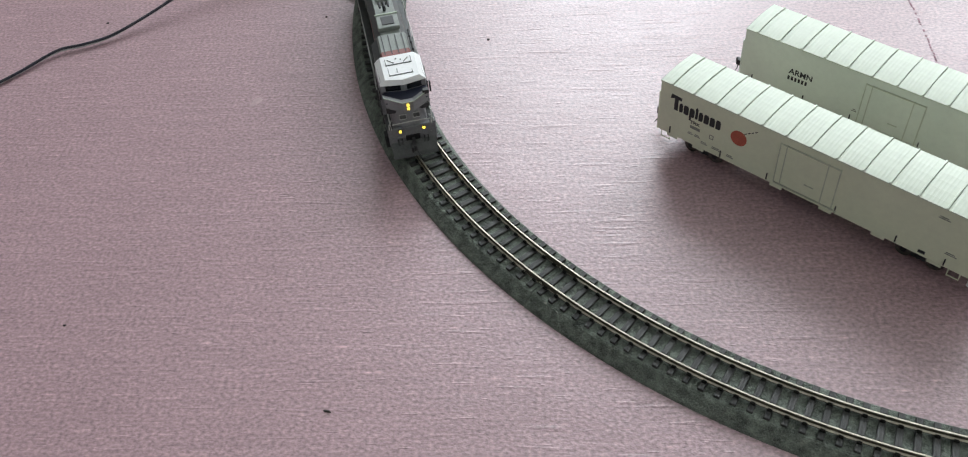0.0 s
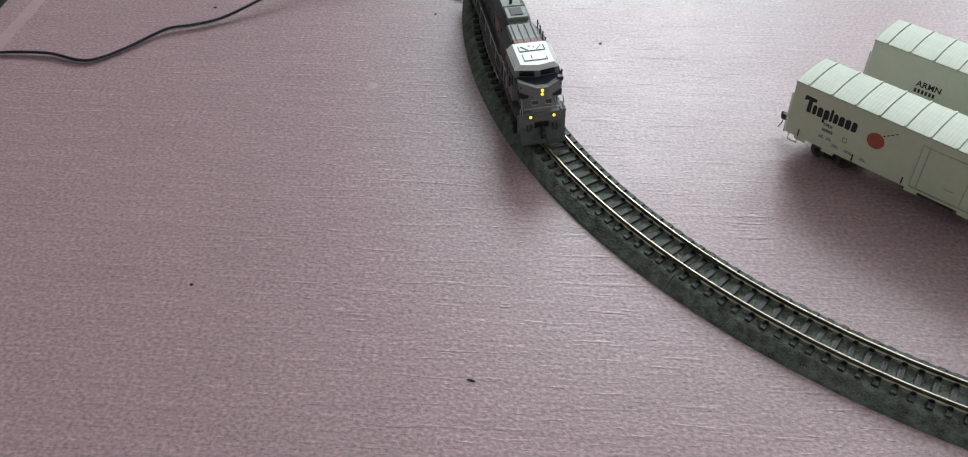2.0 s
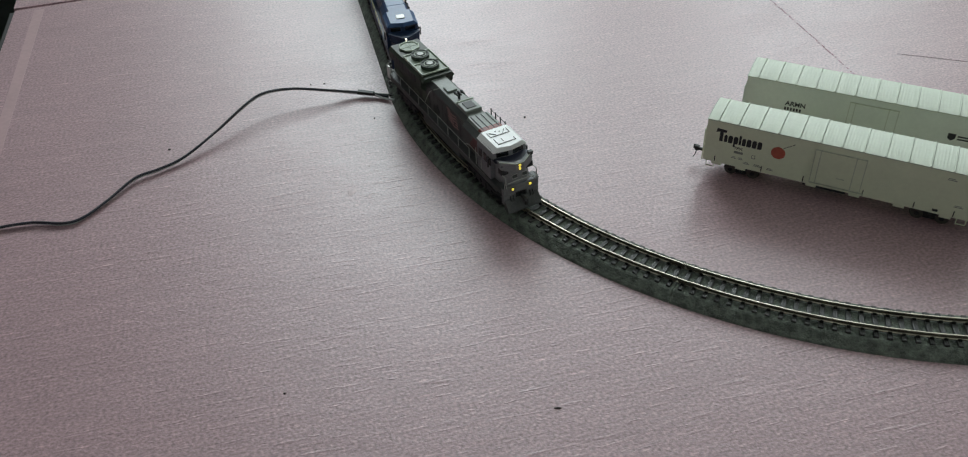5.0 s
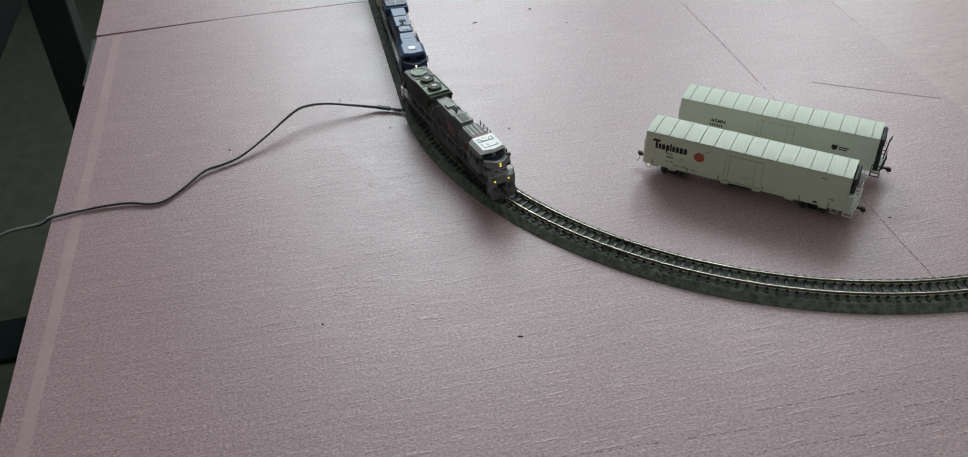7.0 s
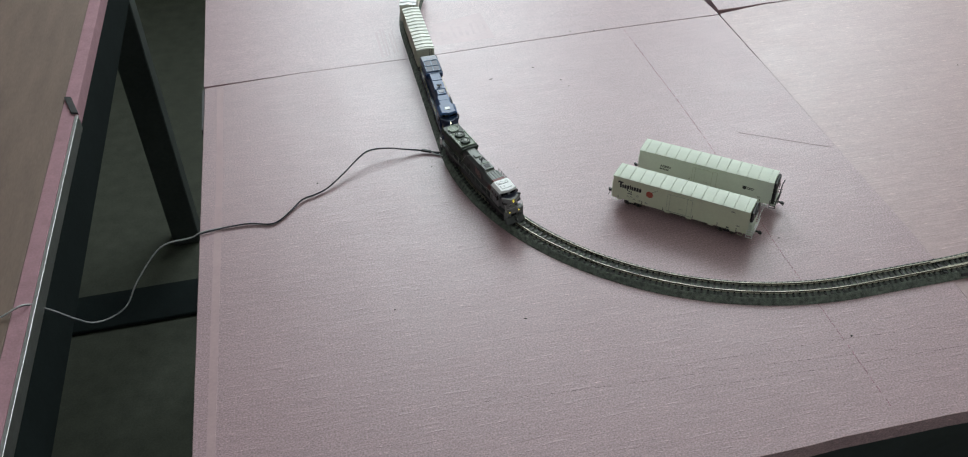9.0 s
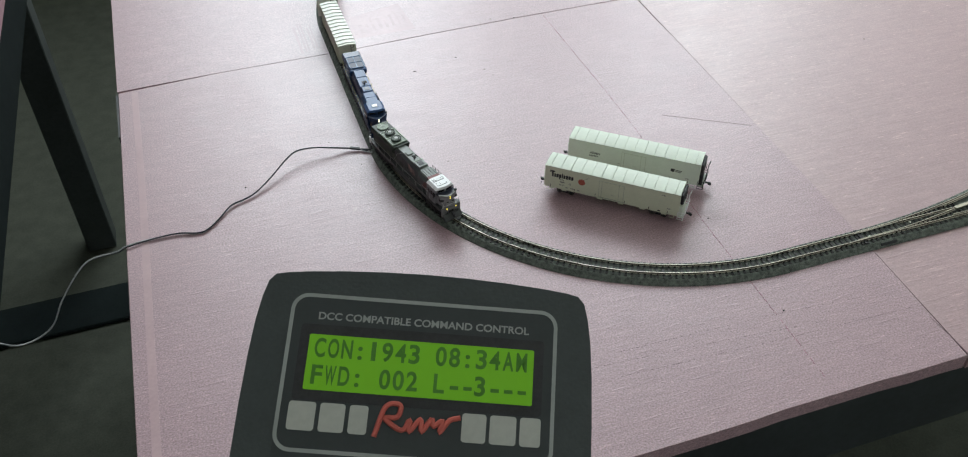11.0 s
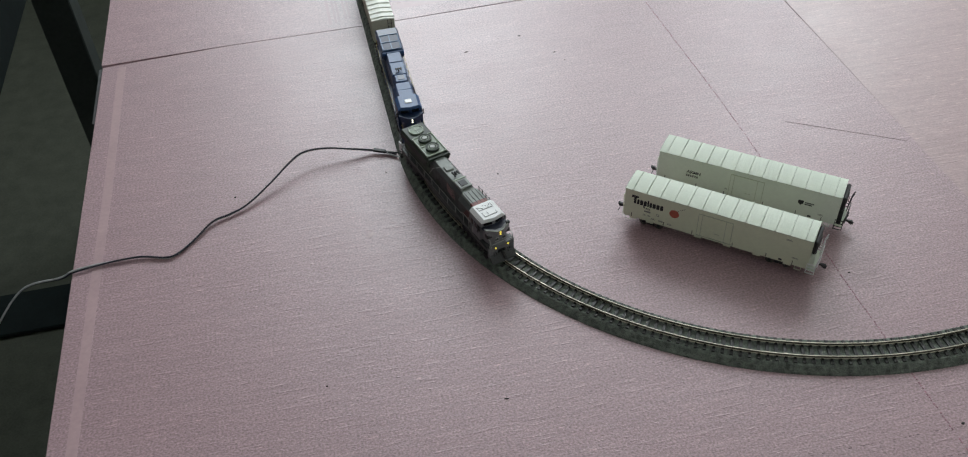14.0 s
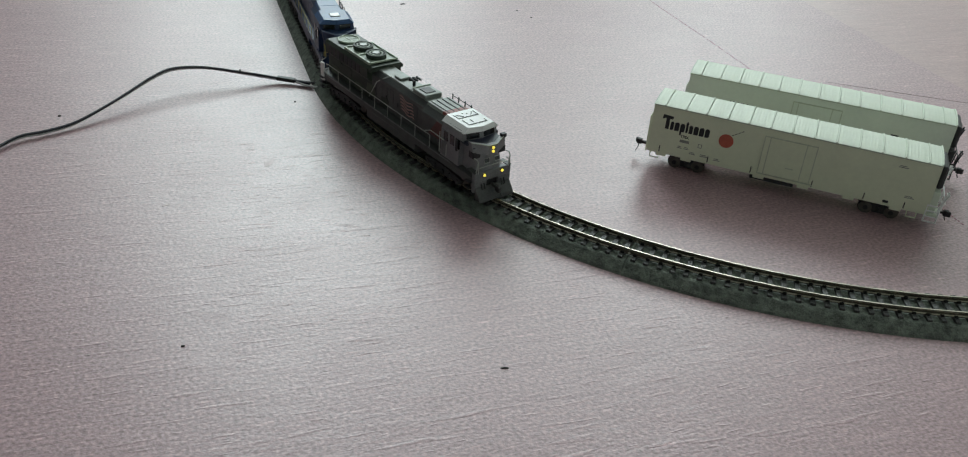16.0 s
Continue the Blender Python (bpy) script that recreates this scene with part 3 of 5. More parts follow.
for i in range(n):
    s = S0 + (i + 0.5) * (S1 - S0) / n
    x, y, h = along(s)
    bx, by, bh = branch(s)
    gap = by - y
    if gap < 1.0:
        put_tie(sw, x, y, h, TIES[i % 4])
    elif gap < 9.0:
        put_tie(sw, x, y + gap / 2, h, LONG_TIES[min(3, int(gap / 2.3))])
    else:
        put_tie(sw, x, y, h, TIES[i % 4])
        if gap > 17.5:
            put_tie(sw, bx, by, bh, TIES[(i + 1) % 4])

# ---- lettering ----


def letters(words, size, mat, parent, m, name="lettering", depth=0.04, width=None):
    """Words in the built-in font, as a thin mesh; size and width in millimetres."""
    cu = bpy.data.curves.new(name, "FONT")
    cu.body, cu.size, cu.extrude, cu.align_x, cu.offset = words, size, depth, "LEFT", size * 0.022
    tmp = bpy.data.objects.new(name, cu)
    scene.collection.objects.link(tmp)
    bpy.context.view_layer.update()
    data = bpy.data.meshes.new_from_object(tmp.evaluated_get(bpy.context.evaluated_depsgraph_get()))
    bpy.data.objects.remove(tmp)
    xs = [v.co.x for v in data.vertices]
    f = width / (max(xs) - min(xs)) if width else 1.0
    for v in data.vertices:
        v.co.x = (v.co.x - min(xs)) * f * 0.001
        v.co.y *= 0.001
        v.co.z *= 0.001
    data.materials.clear()
    data.materials.append(mat)
    ob = new(name, data)
    ob.parent, ob.matrix_basis = parent, m
    return ob


# ---- rolling stock ----


def truck(parent, x, axles, spread, r, width=13.0, drop=0.0):
    """A truck with its axles; z 0 is the rail's top."""
    bm = B()
    half = spread * (axles - 1) / 2
    for side in (-1, 1):
        y = side * width / 2
        prism(bm, [(-half - 3, r + 1.6), (-half - 2, r - 0.5), (-half + 2, r - 0.8), (-2.2, r - 1.6), (2.2, r - 1.6), (half - 2, r - 0.8), (half + 2, r - 0.5), (half + 3, r + 1.6), (2.5, r + 2.6), (-2.5, r + 2.6)], y - 0.7, y + 0.7)
        for k in range(axles):
            cyl(bm, (-half + k * spread, y + side * 0.9, r), 1.1, 0.9, "y", 10)
        for k in range(axles - 1):
            cyl(bm, (-half + (k + 0.5) * spread, y + side * 0.8, r + 0.2), 0.8, 2.4, "z", 8)
    box(bm, -2.5, 2.5, -width / 2, width / 2, r, r + 2, 0.2)
    t = part("truck", bm, BLACK, parent, "black sprung truck", mm_pose(x, 0, 0))
    for k in range(axles):
        bm = cyl(B(), (0, -4.6, 0), r, 1.6, "y", 20)
        cyl(bm, (0, 4.6, 0), r, 1.6, "y", 20)
        cyl(bm, (0, 0, 0), 0.8, 9, "y", 8)
        cyl(bm, (0, -3.9, 0), r + 0.5, 0.4, "y", 20)
        cyl(bm, (0, 3.9, 0), r + 0.5, 0.4, "y", 20)
        part("wheelset", bm, WHEEL, t, "", mm_pose(-half + k * spread, 0, r))
    return t


def coupler(parent, x, z, way):
    bm = box(B(), 0, 4.5, -0.7, 0.7, -0.7, 0.7, 0.15)
    box(bm, 4.2, 6.6, -1.5, 0.6, -1.3, 1.3, 0.3)
    box(bm, 5.2, 7.4, -1.7, -0.6, -1.3, 1.3, 0.3)
    tube(bm, [(5.4, 0.6, -1.2), (5.6, 0.8, -3.0), (6.4, 1.8, -4.6)], 0.22, 6)
    return part("coupler", bm, BLACK, parent, "black knuckle coupler", mm_pose(x, 0, z, 0, 0, 0 if way > 0 else 180))


def ring_of(r, r2, z0, z1, seg=24):
    bm = B()
    loops = [[bm.verts.new((rr * math.cos(k * math.tau / seg), rr * math.sin(k * math.tau / seg), z)) for k in range(seg)] for rr, z in ((r, z0), (r, z1), (r2, z1), (r2, z0))]
    for a, b in zip(loops, loops[1:] + loops[:1]):
        for k in range(seg):
            bm.faces.new((a[k], a[(k + 1) % seg], b[(k + 1) % seg], b[k]))
    bmesh.ops.recalc_face_normals(bm, faces=bm.faces)
    return bm


def reefer(label, m, printed):
    """A long refrigerator car; its middle on the table, x along the body, the printed side at -y."""
    c = thing("refrigerator_car", label, "model railcar", "refrigerator cars standing on the foam", m)
    L, W, Z0, Z1 = 62.75, 10.2, 8.3, 31.7
    bm = section(B(), [(-W, Z0), (-W, Z1), (-W + 0.3, Z1 + 0.25), (W - 0.3, Z1 + 0.25), (W, Z1), (W, Z0), (W - 0.8, Z0 - 0.6), (-W + 0.8, Z0 - 0.6)], -L, L)
    paint = REEFER if printed else REEFER_A
    part("body", bm, paint, c)
    part("roof_base", section(B(), [(-W - 0.25, Z1 + 0.1), (-W - 0.25, Z1 + 0.45), (0, Z1 + 1.2), (W + 0.25, Z1 + 0.45), (W + 0.25, Z1 + 0.1)], -L - 0.3, L), ROOF_SEAM, c)
    # machinery end: black unit above a white platform with ladders
    bm = box(B(), L + 0.05, L + 2.8, -W + 1.2, W - 1.2, 20.5, Z1 - 0.4, 0.9)
    unit = part("refrigeration_unit", bm, BLACK, c, "black refrigeration unit on the car's end")
    part("fan_rim", ring_of(4.2, 3.4, 0, 0.5, 18), GREY_DK, unit, "", mm_pose(L + 2.7, 0, 26, 0, 90, 0))
    part("end_platform", box(B(), L + 0.05, L + 5.0, -W, W, Z0 - 0.6, Z0 + 0.6, 0.2), REEFER_ROOF, c)
    part("end_cabinet", box(B(), L + 0.05, L + 3.0, -W + 0.6, -1.5, Z0 + 0.7, 19.5, 0.3), REEFER_ROOF if printed else BLACK, c)
    part("end_cabinet", box(B(), L + 0.05, L + 2.4, 1.5, W - 0.6, Z0 + 0.7, 18.0, 0.3), REEFER_ROOF, c)
    end = WHITE if printed else BLACK
    for y, top in ((-W + 0.6, 19.5), (W - 3.4, 25.0)):
        bm = B()
        for dy in (0, 2.8):
            tube(bm, [(L + 4.4, y + dy, Z0), (L + 5.2, y + dy, top - 4), (L + 6.4, y + dy, top)], 0.38, 6)
        for k in range(5):
            tube(bm, [(L + 4.5 + k * 0.25, y, 10.2 + k * 2.2), (L + 4.5 + k * 0.25, y + 2.8, 10.2 + k * 2.2)], 0.26, 6)
        part("ladder", bm, end, c, "end ladder")
    bm = B()
    for y in (-W + 4.5, -2.5, 2.5, W - 4.5):
        tube(bm, [(L + 5.4, y, Z0), (L + 5.9, y, 14.6)], 0.28, 6)
    tube(bm, [(L + 5.9, -W + 0.6, 14.6), (L + 5.9, W - 0.6, 14.6)], 0.28, 6)
    tube(bm, [(L + 5.6, -W + 0.6, 11.4), (L + 5.6, W - 0.6, 11.4)], 0.24, 6)
    part("platform_railing", bm, end, c, "end platform railing")
    part("brake_wheel", ring_of(2.3, 1.8, 0, 0.4, 16), end, c, "round brake wheel", mm_pose(L + 3.6, 3.4, 22.2, 0, 90, 0))
    for side in (-1, 1):
        bm = B()
        for x in (L - 0.6, L + 4.6):
            tube(bm, [(x, side * (W - 0.2), Z0 + 5.2), (x, side * (W - 0.2), Z0 - 3.4)], 0.34, 6)
        for k in range(4):
            tube(bm, [(L - 0.6, side * (W - 0.2), Z0 - 3.2 + k * 2.6), (L + 4.6, side * (W - 0.2), Z0 - 3.2 + k * 2.6)], 0.36, 6)
        part("corner_step", bm, end, c, "corner steps below the platform")
    bm = B()
    tube(bm, [(-L - 0.8, -W + 1, Z0 - 1), (-L - 0.8, -W + 1, 26)], 0.3, 6)
    tube(bm, [(-L - 0.8, -W + 4, Z0 - 1), (-L - 0.8, -W + 4, 26)], 0.3, 6)
    for k in range(6):
        tube(bm, [(-L - 0.8, -W + 1, 10 + k * 2.8), (-L - 0.8, -W + 4, 10 + k * 2.8)], 0.22, 6)
    part("ladder", bm, paint, c, "end ladder")
    # roof panels with raised ribs
    step = 2 * L / 13.12
    edges = [-L, *[-L + (0.56 + k) * step for k in range(13)], L]
    for xa, xb in zip(edges, edges[1:]):
        w = xb - xa
        ribs = [(0.2, 0.0), (0.2, 0.32)]
        for k in range(int((w - 1.2) / 1.4)):
            xx = 0.95 + k * 1.4
            ribs += [(xx, 0.32), (xx + 0.25, 0.375), (xx + 0.6, 0.375), (xx + 0.85, 0.32)]
        ribs += [(w - 0.75, 0.32), (w - 0.6, 0.78), (w - 0.05, 0.78), (w, 0.0)]
        bm = prism(B(), ribs, -W - 0.55, W + 0.55)
        for cut in (-0.8, -0.4, 0, 0.4, 0.8):
            bmesh.ops.bisect_plane(bm, geom=list(bm.verts) + list(bm.edges) + list(bm.faces), plane_co=(0, cut * W, 0), plane_no=(0, 1, 0))
        for v in bm.verts:
            v.co.z += 0.85 * (1 - (v.co.y / (W + 0.55)) ** 2)
        part("roof_panel", bm, REEFER_ROOF, c, "", mm_pose(xa, 0, Z1 + 0.45))
    # plug door, rails, steps and sill
    for side in (-1, 1):
        bm = box(B(), -11, 12, side * W - 0.35, side * W + 0.35, Z0 + 1.8, Z1 - 3.4, 0.15)
        d = part("door", bm, paint, c)
        for x in (-11, -8.5, 7.5, 12):
            part("door_bar", box(B(), x - 0.18, x + 0.18, side * W - 0.5, side * W + 0.5, Z0 + 1.6, Z1 - 3.2), REEFER_LINE, d)
        for xa, xb, za, zb, out in ((-11, 12, Z1 - 3.6, Z1 - 3.3, 0.53), (-11, 14, Z0 + 1.2, Z0 + 1.57, 0.55), (0.5, 4.2, Z0 + 6.6, Z0 + 6.9, 0.6)):
            part("door_track", box(B(), xa, xb, side * W - out, side * W + out, za, zb), REEFER_LINE, d)
        for x in (-57, -34, -14, 13.5, 36, 53):
            part("grab_iron", box(B(), x - 0.22, x + 0.22, side * W - 0.3, side * W + 0.3, Z0 + 0.6, Z0 + 3.6), LETTER, c, "small dark grab iron")
        part("label_plate", box(B(), 44, 46.4, side * (W - 0.1) - 0.3, side * (W - 0.1) + 0.3, Z0 + 1.2, Z0 + 2.4), LETTER, c, "small black plate")
        for x in (-56, -44, -10, 10, 30, 50):
            part("sill_tab", box(B(), x - 2.5, x + 2.5, side * (W - 0.5) - 0.4, side * (W - 0.5) + 0.4, Z0 - 1.6, Z0, 0.2), paint, c)
        for x in (-61, 55):
            bm = B()
            tube(bm, [(x, side * (W - 0.3), Z0), (x, side * (W - 0.3), Z0 - 3), (x + 4, side * (W - 0.3), Z0 - 3), (x + 4, side * (W - 0.3), Z0)], 0.3, 6)
            part("stirrup_step", bm, paint, c)
    bm = box(B(), -60, 60, -2.2, 2.2, Z0 - 3, Z0 - 0.4, 0.3)
    box(bm, -14, 6, -7, 7, Z0 - 3.8, Z0 - 0.6, 0.4)
    part("underframe", bm, BLACK, c)
    truck(c, -44, 2, 11, 2.9, 9.0)
    truck(c, 44, 2, 11, 2.9, 9.0)
    coupler(c, -L - 0.5, 7.0, -1)
    coupler(c, L + 3.6, 6.6, 1)
    side = lambda x, z: mm_pose(x, -W - 0.03, z, 90, 0, 0)  # noqa: E731
    if printed:
        # a brand name drawn as plain letter-like shapes
        brand = mm_pose(-57.8, -W - 0.03, 21.0)
        bm = prism(B(), [(-0.3, 4.6), (0.1, 7.0), (4.9, 6.7), (4.6, 5.2), (3.3, 5.3), (3.3, 0), (1.6, 0), (1.6, 5.4)], -0.05, 0.05)
        part("brand_stroke", bm, LETTER, c, "bold black brand mark", brand)
        x = 3.9
        for w, lo, hi in ((1.6, 0, 4.2), (2.2, 0, 4.2), (2.2, -1.7, 4.2), (1.1, 0, 5.6), (1.8, 0, 4.2), (2.2, 0, 4.2), (2.2, 0, 4.2), (2.1, 0, 4.2)):
            bm = prism(B(), [(x, lo), (x, hi - 0.7), (x + 0.5, hi), (x + w - 0.5, hi), (x + w, hi - 0.7), (x + w, 0.6), (x + w - 0.4, 0), (x + 0.9, 0), (x + 0.9, lo)], -0.05, 0.05)
            part("brand_stroke", bm, LETTER, c, "bold black brand mark", brand)
            x += w + 0.42
        bm = cyl(B(), (0, 0, 0), 3.35, 0.12, "y", 28)
        part("orange_emblem", bm, ORANGE, c, "round orange emblem", mm_pose(-27.6, -W - 0.03, 21.5))
        bm = B()
        for k in range(4):
            prism(bm, [(k * 1.35, k * 0.95), (0.9 + k * 1.35, 0.6 + k * 0.95), (0.9 + k * 1.35, 1.0 + k * 0.95), (k * 1.35, 0.45 + k * 0.95)], -0.05, 0.05)
        part("emblem_dashes", bm, CRUMB, c, "", mm_pose(-25.6, -W - 0.03, 24.4))
        letters("TPIX", 2.0, LETTER, c, side(-48.5, 18.2))
        bm = box(B(), 0, 4.4, -0.05, 0.05, 0, 1.3)
        part("number_bar", bm, GREYLETTER, c, "", mm_pose(-48.3, -W - 0.03, 15.9))
        small = [(-49, 12.8, 2.2), (-46, 12.8, 2.5), (-43, 11.0, 3), (-38, 11.0, 4), (-31.5, 10.6, 3), (-1, 15.6, 4), (3.5, 15.4, 3), (52, 14, 4), (46, 27.5, 4)]
        bm = box(B(), -39.6, -37.8, -0.05, 0.05, 15, 15.3)
        for a in ((-39.6, -39.3, 15, 17), (-38.1, -37.8, 15, 17), (-39.6, -37.8, 16.8, 17)):
            box(bm, a[0], a[1], -0.05, 0.05, a[2], a[3])
        part("stencil", bm, GREYLETTER, c, "", mm_pose(0, -W - 0.03, 0))
    else:
        letters("ARMN", 3.6, LETTER, c, side(-42, 19.5))
        bm = B()
        for k in range(6):
            box(bm, k * 1.5, k * 1.5 + 0.9, -0.05, 0.05, 0, 1.8)
        part("number_bar", bm, LETTER, c, "", mm_pose(-42, -W - 0.03, 16.6))
        bm = prism(B(), [(0, 0.8), (1.8, -0.6), (3.6, 0.8), (3.6, 3.4), (0, 3.4)], -0.05, 0.05)
        box(bm, 4.4, 10.5, -0.05, 0.05, 1.9, 2.7)
        box(bm, 4.4, 9.5, -0.05, 0.05, 0.4, 1.2)
        part("railroad_emblem", bm, LETTER, c, "small dark shield emblem", mm_pose(36, -W - 0.03, 18.4))
        small = [(-3, 24.6, 5), (-6, 16.4, 5), (0, 13.5, 4), (-14, 14, 2), (50, 13, 4)]
    for x, z, w in small:
        part("small_print", box(B(), x, x + w, -0.05, 0.05, z, z + 0.35), GREYLETTER, c, "", mm_pose(0, -W - 0.03, 0))
        part("small_print", box(B(), x + 0.3, x + w * 0.8, -0.05, 0.05, z + 0.7, z + 1.05), GREYLETTER, c, "", mm_pose(0, -W - 0.03, 0))
    return c


def beside(ax, ay, bx, by, inward):
    turn = math.atan2(by - ay, bx - ax)
    mx, my = (ax + bx) / 2 - math.sin(turn) * inward, (ay + by) / 2 + math.cos(turn) * inward
    return mm_pose(mx, my, 0, 0, 0, math.degrees(turn))


reefer("white refrigerator car with black lettering and orange emblem", beside(-155.8, -125.2, -60.6, -207.0, 10.2), True)
reefer("white refrigerator car with small black lettering and shield emblem", beside(-119.1, -93.5, -22.3, -173.9, 10.2), False)


def handrail(parent, mat, xs, y, z0, z1, rad=0.17):
    bm = B()
    tube(bm, [(xs[0], y, z1), (xs[-1], y, z1)], rad, 6)
    for x in xs:
        tube(bm, [(x, y, z0), (x, y, z1)], rad, 6)
    return part("handrail", bm, mat, parent)


def fan(parent, x, z, r, mat):
    top = part("cooling_fan", cyl(B(), (0, 0, 0.9), r - 0.3, 1.8, "z", 24), GRILLE_GREEN, parent, "round roof fan", mm_pose(x, 0, z))
    part("fan_rim", ring_of(r, r - 0.6, 0, 2.2), GRILLE_GREEN, top)
    part("fan_ring", ring_of(r * 0.68, r * 0.58, 1.7, 2.15), mat, top)
    for k in range(8):
        a = k * math.pi / 4
        part("fan_spoke", tube(B(), [(0.4 * r * math.cos(a), 0.4 * r * math.sin(a), 2.0), (0.92 * r * math.cos(a), 0.92 * r * math.sin(a), 2.0)], 0.14, 5), GRILLE_GREEN, top)
    part("fan_hub", cyl(B(), (0, 0, 2.1), 0.36 * r, 0.6, "z", 16), RAILING, top, "pale hub")
    return top


def lamp_lens(parent, x, y, z, r, mat):
    return part("headlight", cyl(B(), (x, y, z), r, 0.7, "x", 12), mat, parent, "lit headlight")


PILOT = material("pilot_grey", (0.155, 0.157, 0.165), 0.5, vary=0.15, scale=160)
VISOR = material("visor_navy", (0.02, 0.024, 0.045), 0.45)


def diesel(name, label, group, body, dark, roof, rad_mat, cab_roof, rail_mat, grey_scheme):
    """A six-axle road diesel; x ahead, z 0 at the rail's top."""
    c = thing(name, label, "model locomotive", group)
    bm = box(B(), -66, 64, -9.7, 9.7, 6.6, 10.2, 0.3)
    box(bm, -65, 50, -10, 10, 9.9, 10.8, 0.2)
    part("walkway", bm, dark if grey_scheme else body, c)
    bm = section(B(), [(-9.6, 9.4), (-9.6, 3.4), (-8.0, 1.9), (8.0, 1.9), (9.6, 3.4), (9.6, 9.4)], -21, 21)
    part("fuel_tank", bm, GREY_DK if grey_scheme else dark, c)
    for x in (-43, 43):
        truck(c, x, 3, 11.2, 3.2, 17.4)
    # pilots with steps
    for way, x in ((1, 64), (-1, -66)):
        fx = x + way * 2.2
        bm = B()
        for ya, yb in ((-9.6, -2.9), (2.9, 9.6)):
            box(bm, min(x, fx), max(x, fx), ya, yb, 3.2, 8.2, 0.3)
        box(bm, min(x, fx), max(x, fx), -9.6, 9.6, 8.0, 12.4 if way > 0 else 10.6, 0.3)
        part("pilot", bm, body if not grey_scheme else PILOT, c)
        part("coupler_pocket", box(B(), min(x, x + way * 1.2), max(x, x + way * 1.2), -2.85, 2.85, 2.6, 7.9), BLACK, c)
        for side in (-1, 1):
            bm = B()
            for k in range(3):
                box(bm, x - 3.2 if way > 0 else x - 0.4, x + 0.4 if way > 0 else x + 3.2, side * 9.6 - 1.4, side * 9.6 + 0.4, 2.4 + k * 2.6, 2.9 + k * 2.6)
            part("step", bm, BLACK, c)
        coupler(c, x + way * 1.6, 5.6, way)
        bm = B()
        for yy in (-6, -4.5, 4.5, 6):
            tube(bm, [(x + way * 2.2, yy, 7), (x + way * 3.3, yy, 5), (x + way * 3.0, yy * 0.8, 3.4)], 0.3, 6)
        part("air_hose", bm, BLACK, c)
    # nose
    bm = B()
    lo = [(54, -7.4), (54, 7.4), (62.6, 7.0), (65.6, 4.4), (65.6, -4.4), (62.6, -7.0)]
    hi = [(54, -7.2), (54, 7.2), (61.2, 5.6), (63.4, 2.4), (63.4, -2.4), (61.2, -5.6)]
    a, b = [bm.verts.new((x, y, 10.6)) for x, y in lo], [bm.verts.new((x, y, 22.2 if x > 60 else 22.8)) for x, y in hi]
    bm.faces.new(a), bm.faces.new(b[::-1])
    for i in range(6):
        bm.faces.new((a[i], a[(i + 1) % 6], b[(i + 1) % 6], b[i]))
    bmesh.ops.recalc_face_normals(bm, faces=bm.faces)
    bmesh.ops.bevel(bm, geom=list(bm.edges), offset=0.35, segments=1, affect="EDGES")
    nose = part("nose", bm, body, c)
    for side in (-1, 1):
        part("nose_hatch", box(B(), -0.2, 0.2, -1.25, 1.25, -0.9, 0.9, 0.1), GREY_DK if grey_scheme else body, nose, "small dark hatch", mm_pose(64.75, side * 2.7, 16.6, 0, -10.5, 0))
        part("hatch_frame", tube(B(), [(0, -1.35, -1), (0, 1.35, -1), (0, 1.35, 1), (0, -1.35, 1), (0, -1.35, -1)], 0.16, 6), RAILING if grey_scheme else body, nose, "pale hatch frame", mm_pose(64.95, side * 2.7, 16.6, 0, -10.5, 0))
        bm = tube(B(), [(66.3, side * 7.9, 12.2), (66.5, side * 8.3, 17.2), (65.6, side * 8.3, 18.4), (63.4, side * 8.3, 18.2)], 0.26, 6)
        part("nose_rail", bm, rail_mat, nose, "bent grab rail")
        part("step_plate", box(B(), 60.5, 66.2, side * 8.6 - 1.2, side * 8.6 + 1.2, 12.3, 12.7, 0.1), dark if grey_scheme else body, nose)
    bm = B()
    face = [(-8.9, 24.6), (-8.3, 20.2), (-2.0, 18.9), (2.0, 18.9), (8.3, 20.2), (8.9, 24.6), (2.2, 23.3), (-2.2, 23.3)]
    depth = [61.4, 62.4, 65.2, 65.2, 62.4, 61.4, 65.0, 65.0]
    fa = [bm.verts.new((d, y, z)) for (y, z), d in zip(face, depth)]
    fb = [bm.verts.new((d - 2.2, y, z)) for (y, z), d in zip(face, depth)]
    for quad in ((7, 6, 3, 2), (0, 7, 2, 1), (6, 5, 4, 3)):
        bm.faces.new([fa[k] for k in quad]), bm.faces.new([fb[k] for k in reversed(quad)])
    for k in range(8):
        bm.faces.new((fa[k], fa[(k + 1) % 8], fb[(k + 1) % 8], fb[k]))
    bmesh.ops.recalc_face_normals(bm, faces=bm.faces)
    part("number_board", bm, body, nose)
    if grey_scheme:
        # black blocks stand in for the shade below the board's wings
        for side in (-1, 1):
            part("recess_shade", box(B(), 59.5, 62.9, side * 6.6 - 1.9, side * 6.6 + 1.9, 17.4, 20.3, 0.2), BLACK, nose, "black block for the shade below the board's wing")
        part("corner_bracket", box(B(), 60.4, 62.4, 6.6, 9.0, 23.6, 25.4, 0.2), BLACK, nose, "small black bracket")
